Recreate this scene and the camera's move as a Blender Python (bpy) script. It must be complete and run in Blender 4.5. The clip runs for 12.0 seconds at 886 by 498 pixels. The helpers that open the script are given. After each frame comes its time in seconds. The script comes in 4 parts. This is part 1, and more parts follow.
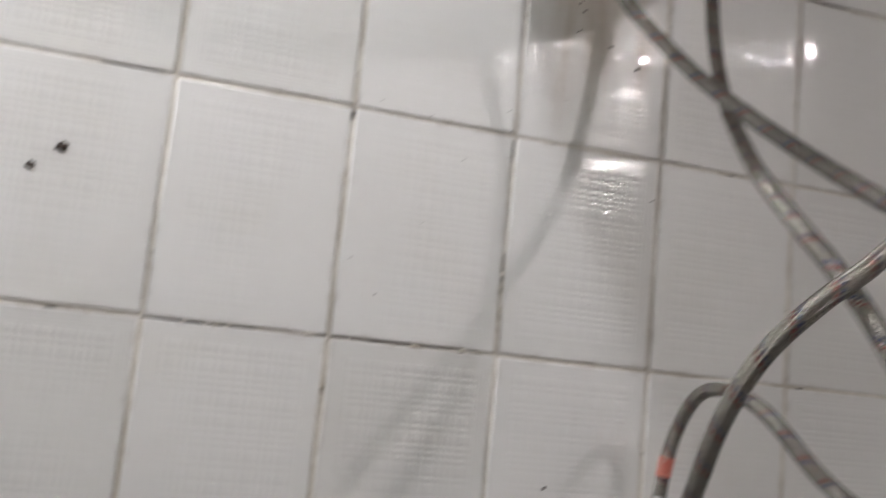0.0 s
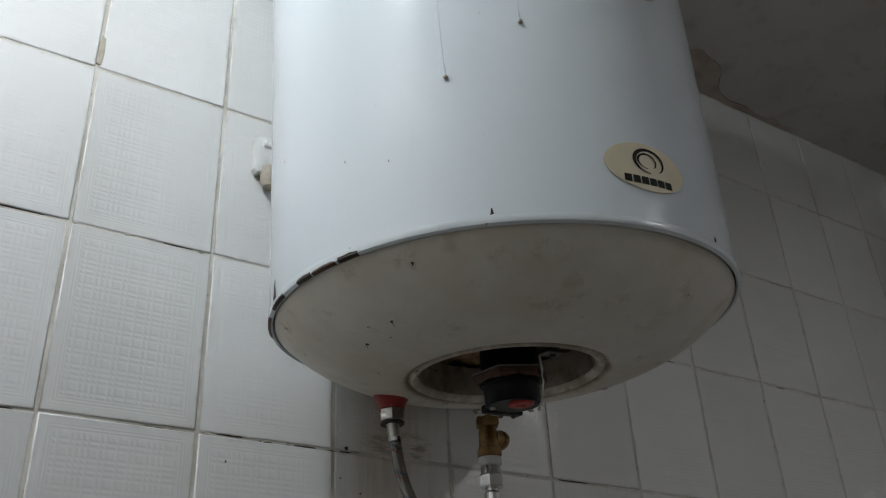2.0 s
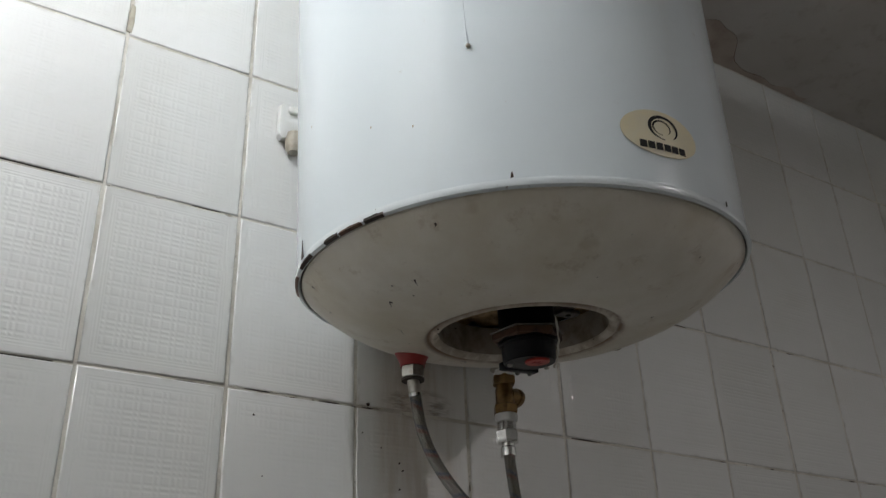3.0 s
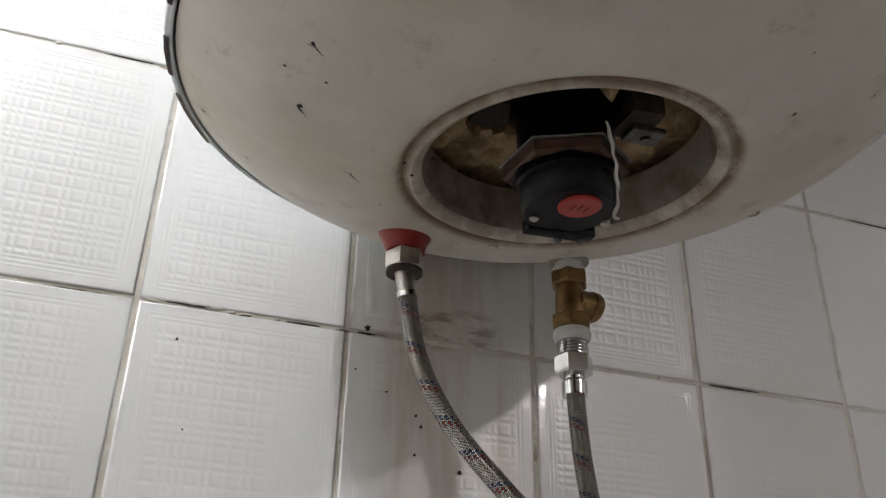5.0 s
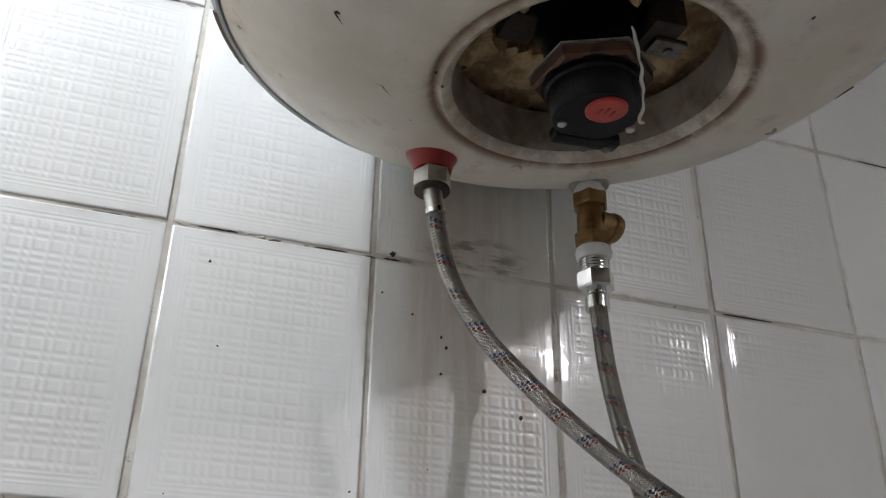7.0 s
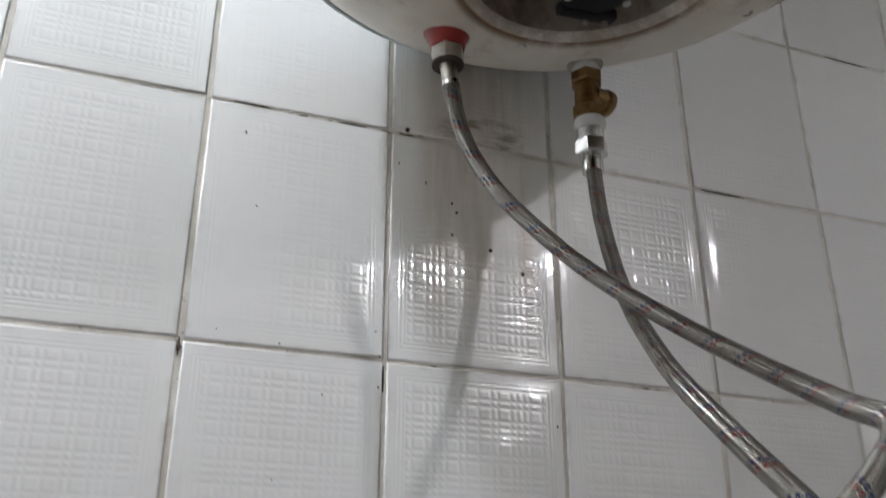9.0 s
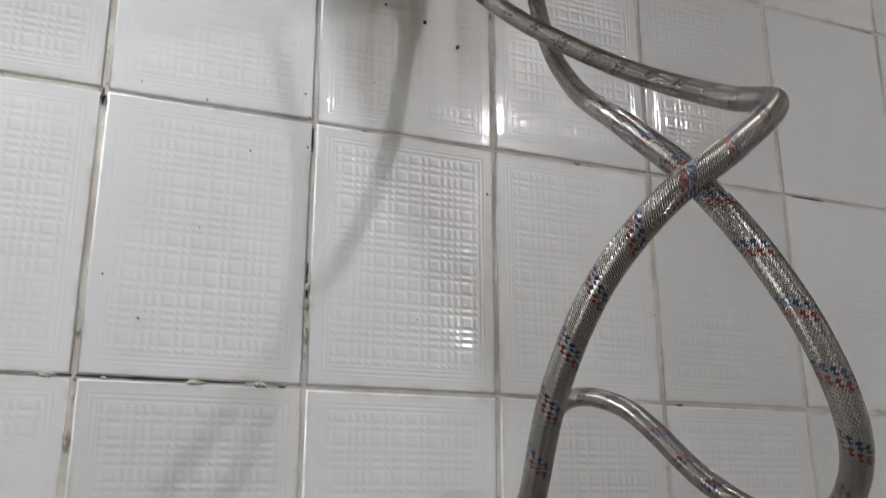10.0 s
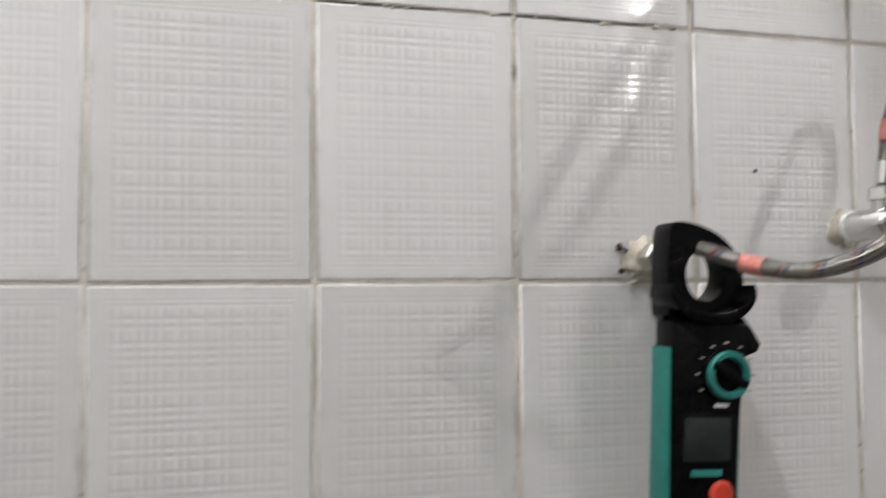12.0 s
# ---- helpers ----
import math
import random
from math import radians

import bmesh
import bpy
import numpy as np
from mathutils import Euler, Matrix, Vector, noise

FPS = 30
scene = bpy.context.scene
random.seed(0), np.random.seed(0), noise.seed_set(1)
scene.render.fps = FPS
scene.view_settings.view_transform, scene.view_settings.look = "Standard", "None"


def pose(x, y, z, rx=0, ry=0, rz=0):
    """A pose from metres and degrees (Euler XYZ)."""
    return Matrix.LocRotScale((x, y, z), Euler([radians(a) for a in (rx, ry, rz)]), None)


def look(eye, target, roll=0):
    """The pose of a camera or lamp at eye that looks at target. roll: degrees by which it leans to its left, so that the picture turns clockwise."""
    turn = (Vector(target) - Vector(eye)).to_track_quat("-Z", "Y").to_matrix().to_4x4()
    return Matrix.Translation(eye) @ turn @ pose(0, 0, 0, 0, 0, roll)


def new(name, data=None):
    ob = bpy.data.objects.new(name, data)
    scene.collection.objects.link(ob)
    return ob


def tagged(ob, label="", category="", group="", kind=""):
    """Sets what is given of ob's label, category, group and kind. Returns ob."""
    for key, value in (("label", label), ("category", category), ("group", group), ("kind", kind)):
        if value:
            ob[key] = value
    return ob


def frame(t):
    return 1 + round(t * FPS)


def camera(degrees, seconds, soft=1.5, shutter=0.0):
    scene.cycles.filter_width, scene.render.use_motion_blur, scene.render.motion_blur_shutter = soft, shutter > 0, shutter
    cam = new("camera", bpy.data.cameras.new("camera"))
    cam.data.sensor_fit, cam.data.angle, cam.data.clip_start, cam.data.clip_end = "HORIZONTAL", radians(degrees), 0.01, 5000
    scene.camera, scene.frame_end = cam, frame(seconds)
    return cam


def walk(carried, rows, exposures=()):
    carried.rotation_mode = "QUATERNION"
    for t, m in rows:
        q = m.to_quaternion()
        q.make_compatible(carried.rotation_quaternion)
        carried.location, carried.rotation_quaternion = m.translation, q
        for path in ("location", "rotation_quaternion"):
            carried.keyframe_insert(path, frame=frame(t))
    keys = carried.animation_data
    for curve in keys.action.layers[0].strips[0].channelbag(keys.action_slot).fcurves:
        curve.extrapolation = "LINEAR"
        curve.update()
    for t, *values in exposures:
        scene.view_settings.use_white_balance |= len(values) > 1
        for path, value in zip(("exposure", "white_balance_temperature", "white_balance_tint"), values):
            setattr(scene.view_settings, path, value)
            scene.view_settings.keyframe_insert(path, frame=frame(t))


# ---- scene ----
cam = camera(52.1, 12.0, soft=1.1, shutter=0.25)
PATH = [
    (0, (-0.273, -0.758, 1.468), (0.267, 1.145, 1.766), 5.6),
    (0.4, (-0.297, -0.796, 1.566), (0.645, 0.906, 2.031), -0.7),
    (0.5, (-0.301, -0.802, 1.58), (0.65, 0.871, 2.124), -1.6),
    (0.7, (-0.306, -0.821, 1.585), (0.606, 0.809, 2.299), -2.2),
    (0.8, (-0.314, -0.822, 1.609), (0.606, 0.797, 2.339), -2.4),
    (0.9, (-0.312, -0.818, 1.613), (0.603, 0.783, 2.387), -2.4),
    (1, (-0.316, -0.829, 1.612), (0.594, 0.76, 2.418), -2.5),
    (1.5, (-0.367, -0.842, 1.619), (0.558, 0.664, 2.556), -3.2),
    (2, (-0.429, -0.857, 1.613), (0.557, 0.589, 2.581), -3.0),
    (2.5, (-0.451, -0.88, 1.604), (0.559, 0.562, 2.553), -2.2),
    (3, (-0.449, -0.874, 1.591), (0.527, 0.615, 2.504), -2.1),
    (3.5, (-0.43, -0.84, 1.576), (0.501, 0.713, 2.425), -1.7),
    (3.7, (-0.401, -0.808, 1.575), (0.505, 0.764, 2.416), -1.6),
    (5.3, (-0.108, -0.592, 1.641), (0.43, 1.076, 2.603), 1.6),
    (5.5, (-0.106, -0.591, 1.64), (0.433, 1.079, 2.599), 1.6),
    (6, (-0.103, -0.594, 1.632), (0.442, 1.08, 2.583), 1.4),
    (6.5, (-0.124, -0.595, 1.599), (0.434, 1.079, 2.54), 1.2),
    (8.5, (-0.171, -0.628, 1.565), (0.414, 1.053, 2.477), -0.3),
    (8.7, (-0.173, -0.637, 1.534), (0.409, 1.053, 2.432), -0.3),
    (9, (-0.192, -0.633, 1.504), (0.456, 1.082, 2.302), -0.1),
    (9.5, (-0.19, -0.634, 1.448), (0.524, 1.116, 2.104), -0.2),
    (10, (-0.15, -0.625, 1.42), (0.577, 1.157, 1.964), -0.1),
    (10.5, (-0.138, -0.615, 1.387), (0.567, 1.195, 1.862), -0.2),
    (11, (-0.152, -0.613, 1.389), (0.523, 1.224, 1.799), 0.0),
    (11.5, (-0.232, -0.617, 1.356), (0.403, 1.26, 1.622), 0.0),
    (12, (-0.386, -0.631, 1.291), (0.159, 1.29, 1.391), -0.5),
]
EXPOSURES = [(0, 1.26, 6650, 14), (0.5, 1.44, 6650, 14), (1.0, 1.1, 6900, 15), (1.5, 0.37, 6850, 13), (2.0, -0.1, 6300, 8), (2.5, -0.02, 6280, 7), (3.0, 0.11, 6550, 9), (3.5, 0.31, 6850, 12), (5.5, 1.12, 6480, 12),
             (6.5, 1.12, 6350, 11), (8.5, 1.04, 6320, 11), (9.5, 1.25, 6260, 11), (10.5, 1.45, 6480, 12), (11.5, 1.52, 6550, 13), (12, 1.68, 6550, 13)]
walk(cam, [(t, look(eye, target, roll)) for t, eye, target, roll in PATH], EXPOSURES)

# ---- light ----
LAMP_SIDE = Vector((-0.60, -0.50, 2.64))      # bare bulb under the ceiling, beside the heater
LAMP_ROOM = Vector((0.96, -1.62, 2.53))       # bulb over the middle of the room, under an added shade
POWER_SIDE, POWER_ROOM = 305.0, 500.0
COLOUR_SIDE, COLOUR_ROOM = (0.91, 0.955, 1.0, 1), (1.0, 0.965, 0.985, 1)
world = bpy.data.worlds.new("world")
world.use_nodes = True
world.node_tree.nodes["Background"].inputs[0].default_value = (0, 0, 0, 1)
scene.world = world


# ---- node helpers ----
class Net:
    """A short way to wire a node material."""

    def __init__(self, name):
        self.mat = bpy.data.materials.new(name)
        self.mat.use_nodes = True
        self.tree = self.mat.node_tree
        self.bsdf = self.tree.nodes["Principled BSDF"]

    def plug(self, socket, value):
        if isinstance(value, bpy.types.NodeSocket):
            self.tree.links.new(value, socket)
        elif value is not None:
            socket.default_value = value

    def math(self, op, a, b=None, c=None, clamp=False):
        n = self.tree.nodes.new("ShaderNodeMath")
        n.operation, n.use_clamp = op, clamp
        for s, v in zip(n.inputs, (a, b, c)):
            self.plug(s, v)
        return n.outputs[0]

    def ramp(self, value, lo, hi, a=0.0, b=1.0):
        n = self.tree.nodes.new("ShaderNodeMapRange")
        n.interpolation_type = "SMOOTHSTEP"
        for i, v in enumerate((value, lo, hi, a, b)):
            self.plug(n.inputs[i], v)
        return n.outputs[0]

    def mix(self, fac, a, b):
        n = self.tree.nodes.new("ShaderNodeMix")
        n.data_type = "RGBA"
        self.plug(n.inputs[0], fac)
        self.plug(n.inputs[6], a)
        self.plug(n.inputs[7], b)
        return n.outputs[2]

    def coord(self, which="Object"):
        return self.tree.nodes.new("ShaderNodeTexCoord").outputs[which]

    def place(self):
        return self.tree.nodes.new("ShaderNodeNewGeometry").outputs["Position"]

    def noise(self, vector, scale, detail=4.0, rough=0.55, stretch=None):
        if stretch:
            m = self.tree.nodes.new("ShaderNodeMapping")
            self.plug(m.inputs[0], vector)
            m.inputs[3].default_value = stretch
            vector = m.outputs[0]
        n = self.tree.nodes.new("ShaderNodeTexNoise")
        self.plug(n.inputs["Vector"], vector)
        n.inputs["Scale"].default_value, n.inputs["Detail"].default_value, n.inputs["Roughness"].default_value = scale, detail, rough
        return n.outputs[0]

    def split(self, vector):
        n = self.tree.nodes.new("ShaderNodeSeparateXYZ")
        self.plug(n.inputs[0], vector)
        return n.outputs

    def bump(self, height, strength, distance, normal=None):
        n = self.tree.nodes.new("ShaderNodeBump")
        n.inputs["Strength"].default_value, n.inputs["Distance"].default_value = strength, distance
        self.plug(n.inputs["Height"], height)
        if normal:
            self.plug(n.inputs["Normal"], normal)
        return n.outputs[0]

    def done(self, colour=None, rough=None, metal=None, normal=None, coat=None):
        for key, v in (("Base Color", colour), ("Roughness", rough), ("Metallic", metal), ("Normal", normal), ("Coat Weight", coat)):
            if v is not None:
                self.plug(self.bsdf.inputs[key], v)
        return self.mat


def worn(name, colour, dirt, rough=0.4, metal=0.0, scale=30.0, amount=0.5, bump=0.15, depth=0.0006, gloss=0.5):
    """A surface of one colour with dirt in patches and a fine grain."""
    k = Net(name)
    p = k.coord("Object")
    big, fine = k.noise(p, scale, 5), k.noise(p, scale * 9, 3)
    fac = k.math("MULTIPLY", k.ramp(big, 0.42, 0.72), amount)
    col = k.mix(fac, (*colour, 1), (*dirt, 1))
    r = k.math("ADD", k.math("MULTIPLY", fine, 0.16), rough - 0.08)
    k.bsdf.inputs["Specular IOR Level"].default_value = gloss
    return k.done(col, r, metal, k.bump(k.math("ADD", big, k.math("MULTIPLY", fine, 0.4)), bump, depth))


# ---- materials ----
def tile_material():
    k = Net("glazed_relief_tile")
    u, v, _ = k.split(k.coord("UV"))

    def lines(x, n, phase):
        """Grooves at even places, some left out."""
        at = k.math("MULTIPLY_ADD", x, n, phase)
        near = k.math("ROUND", at)
        keep = k.math("GREATER_THAN", k.math("FRACT", k.math("MULTIPLY", near, 0.618)), 0.30)
        return k.math("MULTIPLY", keep, k.ramp(k.math("ABSOLUTE", k.math("SUBTRACT", at, near)), 0.0, 0.5, 1.0, 0.0))

    def inset(x, size):
        return k.math("MULTIPLY", k.math("MINIMUM", x, k.math("SUBTRACT", 1.0, x)), size)

    edge = k.math("MINIMUM", inset(u, 0.147), inset(v, 0.197))
    panel = k.ramp(edge, 0.0135, 0.0165)
    plaid = k.math("MULTIPLY", k.math("SUBTRACT", 1.0, k.math("MULTIPLY", lines(u, 27.0, 0.3), 0.75)), k.math("SUBTRACT", 1.0, lines(v, 37.0, 0.1)))
    rnd = k.tree.nodes.new("ShaderNodeObjectInfo").outputs["Random"]
    frame_band = k.math("MULTIPLY", k.ramp(edge, 0.0065, 0.008), k.math("SUBTRACT", 1.0, panel))
    ridge = k.math("MULTIPLY", frame_band, k.math("SINE", k.math("MULTIPLY", edge, 2 * math.pi / 0.0034)))
    pos = k.place()
    big = k.noise(pos, 9.0, 3)
    height = k.math("ADD", k.math("MULTIPLY", k.math("MULTIPLY", plaid, panel), k.ramp(big, 0.3, 0.62, 0.45, 1.0)), k.math("MULTIPLY", ridge, 0.2))
    soft = k.bump(k.noise(pos, 120.0, 2), 0.10, 0.0012, k.bump(k.noise(pos, 22.0, 2), 0.12, 0.004))
    normal = k.bump(height, 0.50, 0.0008, soft)
    body = k.bump(height, 0.30, 0.0008, soft)
    specks = k.ramp(k.noise(pos, 150.0, 2), 0.79, 0.83)
    rim_dirt = k.math("MULTIPLY", k.ramp(edge, 0.0, 0.006, 1.0, 0.0), k.ramp(k.noise(pos, 40.0, 5), 0.45, 0.7))
    tone = k.mix(k.ramp(rnd, 0.0, 1.0), (0.70, 0.695, 0.675, 1), (0.78, 0.775, 0.76, 1))
    tone = k.mix(k.math("MULTIPLY", k.ramp(big, 0.45, 0.8), 0.18), tone, (0.60, 0.56, 0.48, 1))
    tone = k.mix(k.math("MULTIPLY", rim_dirt, 0.3), tone, (0.30, 0.25, 0.19, 1))
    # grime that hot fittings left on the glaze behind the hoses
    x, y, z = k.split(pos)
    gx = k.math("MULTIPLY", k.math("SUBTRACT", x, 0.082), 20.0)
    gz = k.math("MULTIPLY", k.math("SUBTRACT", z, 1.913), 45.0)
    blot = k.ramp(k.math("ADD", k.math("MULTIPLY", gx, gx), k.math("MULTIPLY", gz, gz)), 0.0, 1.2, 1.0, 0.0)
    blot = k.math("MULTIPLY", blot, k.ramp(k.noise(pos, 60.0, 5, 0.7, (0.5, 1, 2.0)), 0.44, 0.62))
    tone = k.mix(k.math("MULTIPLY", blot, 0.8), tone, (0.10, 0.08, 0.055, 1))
    # brown runs below the hot outlet, also painting the heater's shadow patch darker
    shadow_runs = k.ramp(k.noise(pos, 34.0, 5, 0.65, (1, 1, 0.10)), 0.36, 0.62)
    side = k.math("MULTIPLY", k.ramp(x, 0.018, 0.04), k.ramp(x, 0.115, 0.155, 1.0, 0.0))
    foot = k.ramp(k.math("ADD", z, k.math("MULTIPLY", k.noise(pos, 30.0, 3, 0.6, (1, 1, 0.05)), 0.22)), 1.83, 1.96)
    shadow_runs = k.math("MULTIPLY", k.math("MULTIPLY_ADD", shadow_runs, 0.65, 0.35), k.math("MULTIPLY", side, foot))
    tone = k.mix(k.math("MULTIPLY", shadow_runs, 0.50), tone, (0.34, 0.23, 0.135, 1))
    tone = k.mix(k.math("MULTIPLY", specks, 0.75), tone, (0.12, 0.09, 0.07, 1))
    k.bsdf.inputs["Coat Roughness"].default_value = 0.055
    k.plug(k.bsdf.inputs["Coat Normal"], normal)
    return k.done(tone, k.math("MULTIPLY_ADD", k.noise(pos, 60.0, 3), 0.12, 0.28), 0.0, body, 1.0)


def grout_material():
    k = Net("old_grout")
    p = k.place()
    x, y, z = k.split(p)
    big, fine = k.noise(p, 14.0, 5, 0.65), k.noise(p, 260.0, 4, 0.7)
    col = k.mix(k.ramp(big, 0.35, 0.65), (0.71, 0.68, 0.62, 1), (0.50, 0.46, 0.40, 1))
    # the fill has come away along the joints in stretches
    row = k.math("MULTIPLY", k.math("PINGPONG", k.math("MULTIPLY_ADD", z, 5.0, -9.5 + 10.0 + 0.006), 0.5), 0.2)
    gone = k.math("MULTIPLY", k.ramp(row, 0.0005, 0.0012, 1.0, 0.0), k.ramp(k.noise(p, 7.0, 4, 0.75), 0.59, 0.62))
    column = k.math("MULTIPLY", k.math("PINGPONG", k.math("MULTIPLY_ADD", x, 1 / 0.15, 20.0), 0.5), 0.15)
    split = k.math("MULTIPLY", k.ramp(column, 0.0009, 0.0016, 1.0, 0.0), k.ramp(k.noise(p, 11.0, 4, 0.75), 0.70, 0.73))
    gone = k.math("MAXIMUM", gone, split)
    spots = k.math("MULTIPLY", k.ramp(k.noise(p, 90.0, 5, 0.7), 0.60, 0.68), 0.6)
    col = k.mix(spots, col, (0.16, 0.12, 0.09, 1))
    col = k.mix(gone, col, (0.03, 0.024, 0.02, 1))
    return k.done(col, 0.9, 0.0, k.bump(k.math("SUBTRACT", k.math("MULTIPLY", fine, 0.5), gone), 0.8, 0.002))


def enamel_material():
    k = Net("white_enamel")
    p = k.coord("Object")
    streak = k.noise(p, 14.0, 5, 0.6, (1, 1, 0.12))
    blotch, fine = k.noise(p, 26.0, 5), k.noise(p, 700.0, 2)
    k.bsdf.inputs["Specular IOR Level"].default_value = 0.5
    col = k.mix(k.math("MULTIPLY", k.ramp(streak, 0.52, 0.75), 0.16), (0.70, 0.755, 0.785, 1), (0.56, 0.54, 0.47, 1))
    col = k.mix(k.math("MULTIPLY", k.ramp(k.noise(p, 60.0, 6, 0.7), 0.66, 0.74), 0.4), col, (0.42, 0.36, 0.28, 1))
    return k.done(col, k.math("MULTIPLY_ADD", blotch, 0.12, 0.09), 0.0, k.bump(k.math("ADD", k.math("MULTIPLY", fine, 0.25), k.math("MULTIPLY", blotch, 2.0)), 0.14, 0.0014))


def cover_material():
    k = Net("stained_cover")
    p = k.coord("Object")
    x, y, z = k.split(p)
    x, y = k.math("SUBTRACT", x, 0.0075), k.math("SUBTRACT", y, 0.0115)
    r = k.math("SQRT", k.math("ADD", k.math("MULTIPLY", x, x), k.math("MULTIPLY", y, y)))
    big, mid, fine = k.noise(p, 9.0, 5, 0.6), k.noise(p, 38.0, 6, 0.7), k.noise(p, 420.0, 3)
    col = k.mix(k.ramp(big, 0.35, 0.7), (0.80, 0.75, 0.67, 1), (0.71, 0.64, 0.52, 1))
    near_hole = k.ramp(r, 0.084, 0.105, 1.0, 0.0)
    dirt = k.math("MULTIPLY", k.ramp(mid, 0.36, 0.62), k.math("MULTIPLY_ADD", near_hole, 0.55, 0.06))
    col = k.mix(dirt, col, (0.24, 0.155, 0.08, 1))
    groove = k.math("MULTIPLY", k.ramp(k.math("ABSOLUTE", k.math("SUBTRACT", r, 0.0950)), 0.0, 0.0055, 1.0, 0.0), k.ramp(mid, 0.22, 0.55))
    col = k.mix(k.math("MULTIPLY", groove, 0.95), col, (0.20, 0.105, 0.045, 1))
    col = k.mix(k.math("MULTIPLY", k.ramp(k.noise(p, 24.0, 7, 0.75), 0.56, 0.67), 0.30), col, (0.34, 0.22, 0.11, 1))
    col = k.mix(k.math("MULTIPLY", k.ramp(k.noise(p, 17.0, 3, 0.5), 0.66, 0.72), 0.22), col, (0.30, 0.17, 0.07, 1))
    col = k.mix(k.ramp(k.noise(p, 95.0, 2), 0.745, 0.765), col, (0.07, 0.045, 0.03, 1))
    return k.done(col, k.math("MULTIPLY_ADD", big, 0.2, 0.33), 0.0, k.bump(k.math("ADD", fine, mid), 0.10, 0.0012))


def rim_material():
    k = Net("chipped_rim")
    p = k.coord("Object")
    x, y, z = k.split(p)
    chip = k.ramp(k.noise(p, 38.0, 6, 0.7), 0.665, 0.70)
    rust = k.mix(k.ramp(k.noise(p, 120.0, 4), 0.4, 0.6), (0.035, 0.02, 0.014, 1), (0.13, 0.06, 0.03, 1))
    col = k.mix(chip, (0.70, 0.745, 0.765, 1), rust)
    return k.done(col, k.math("MULTIPLY_ADD", chip, 0.55, 0.25), 0.0, k.bump(chip, 0.5, -0.0008))


def braid_material():
    k = Net("braided_steel")
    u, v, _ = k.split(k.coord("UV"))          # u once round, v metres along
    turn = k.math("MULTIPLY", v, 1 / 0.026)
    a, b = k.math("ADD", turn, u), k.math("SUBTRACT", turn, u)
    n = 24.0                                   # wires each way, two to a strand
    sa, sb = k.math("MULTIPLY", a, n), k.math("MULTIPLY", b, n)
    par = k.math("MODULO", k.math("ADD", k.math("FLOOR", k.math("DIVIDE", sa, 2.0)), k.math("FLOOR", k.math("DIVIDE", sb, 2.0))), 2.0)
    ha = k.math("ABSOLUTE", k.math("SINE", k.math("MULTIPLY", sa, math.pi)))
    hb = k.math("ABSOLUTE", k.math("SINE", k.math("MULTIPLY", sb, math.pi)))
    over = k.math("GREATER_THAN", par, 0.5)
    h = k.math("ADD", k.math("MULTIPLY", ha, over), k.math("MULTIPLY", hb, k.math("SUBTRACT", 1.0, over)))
    # wire gaps near black: dark rubber, with the shade between wires in the colour
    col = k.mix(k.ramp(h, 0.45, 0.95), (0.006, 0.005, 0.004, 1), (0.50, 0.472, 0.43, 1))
    col = k.mix(k.math("MULTIPLY", k.ramp(k.noise(k.place(), 45.0, 4), 0.45, 0.75), 0.35), col, (0.22, 0.18, 0.12, 1))
    red = k.math("MULTIPLY", k.math("LESS_THAN", k.math("FRACT", a), 0.145), over)
    blue = k.math("MULTIPLY", k.math("LESS_THAN", k.math("FRACT", k.math("ADD", a, 0.175)), 0.145), over)
    col = k.mix(k.math("MULTIPLY", red, 0.97), col, (0.13, 0.014, 0.012, 1))
    col = k.mix(k.math("MULTIPLY", blue, 0.97), col, (0.008, 0.017, 0.075, 1))
    tint = k.math("MAXIMUM", red, blue)
    metal = k.math("MULTIPLY_ADD", tint, -0.9, 0.95)
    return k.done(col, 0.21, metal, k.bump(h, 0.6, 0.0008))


def foam_material():
    k = Net("old_foam")
    p = k.coord("Object")
    big, fine = k.noise(p, 40.0, 5, 0.65), k.noise(p, 300.0, 4, 0.7)
    col = k.mix(k.ramp(big, 0.35, 0.65), (0.66, 0.48, 0.27, 1), (0.27, 0.17, 0.085, 1))
    return k.done(col, 0.95, 0.0, k.bump(k.math("ADD", big, k.math("MULTIPLY", fine, 0.5)), 0.6, 0.004))


def ceiling_material():
    k = Net("ceiling_paint")
    p = k.place()
    big, mid = k.noise(p, 3.0, 4), k.noise(p, 22.0, 6, 0.65)
    col = k.mix(k.ramp(big, 0.35, 0.7), (0.56, 0.53, 0.505, 1), (0.47, 0.435, 0.40, 1))
    col = k.mix(k.math("MULTIPLY", k.ramp(mid, 0.52, 0.72), 0.35), col, (0.26, 0.20, 0.16, 1))
    return k.done(col, 0.85, 0.0, k.bump(mid, 0.3, 0.006))


def glow(name, colour, power):
    k = Net(name)
    k.bsdf.inputs["Base Color"].default_value = (0.8, 0.8, 0.8, 1)
    k.bsdf.inputs["Emission Color"].default_value = colour
    k.bsdf.inputs["Emission Strength"].default_value = power
    return k.mat


TILE, GROUT, ENAMEL, COVER, RIM = tile_material(), grout_material(), enamel_material(), cover_material(), rim_material()
# collar tone holds grime and the shade inside the service hole
COLLAR = worn("shaded_grimy_zinc", (0.33, 0.29, 0.235), (0.15, 0.11, 0.07), 0.6, 0.2, 45, 0.9, 0.25, 0.0008)
BRAID, FOAM, CEILING = braid_material(), foam_material(), ceiling_material()
PLASTER = worn("patched_plaster", (0.47, 0.40, 0.35), (0.34, 0.26, 0.21), 0.9, 0, 24, 0.7, 0.5, 0.003)
CRACK = worn("brown_crack", (0.17, 0.115, 0.08), (0.25, 0.18, 0.14), 0.9, 0, 60, 0.6, 0.3, 0.001)
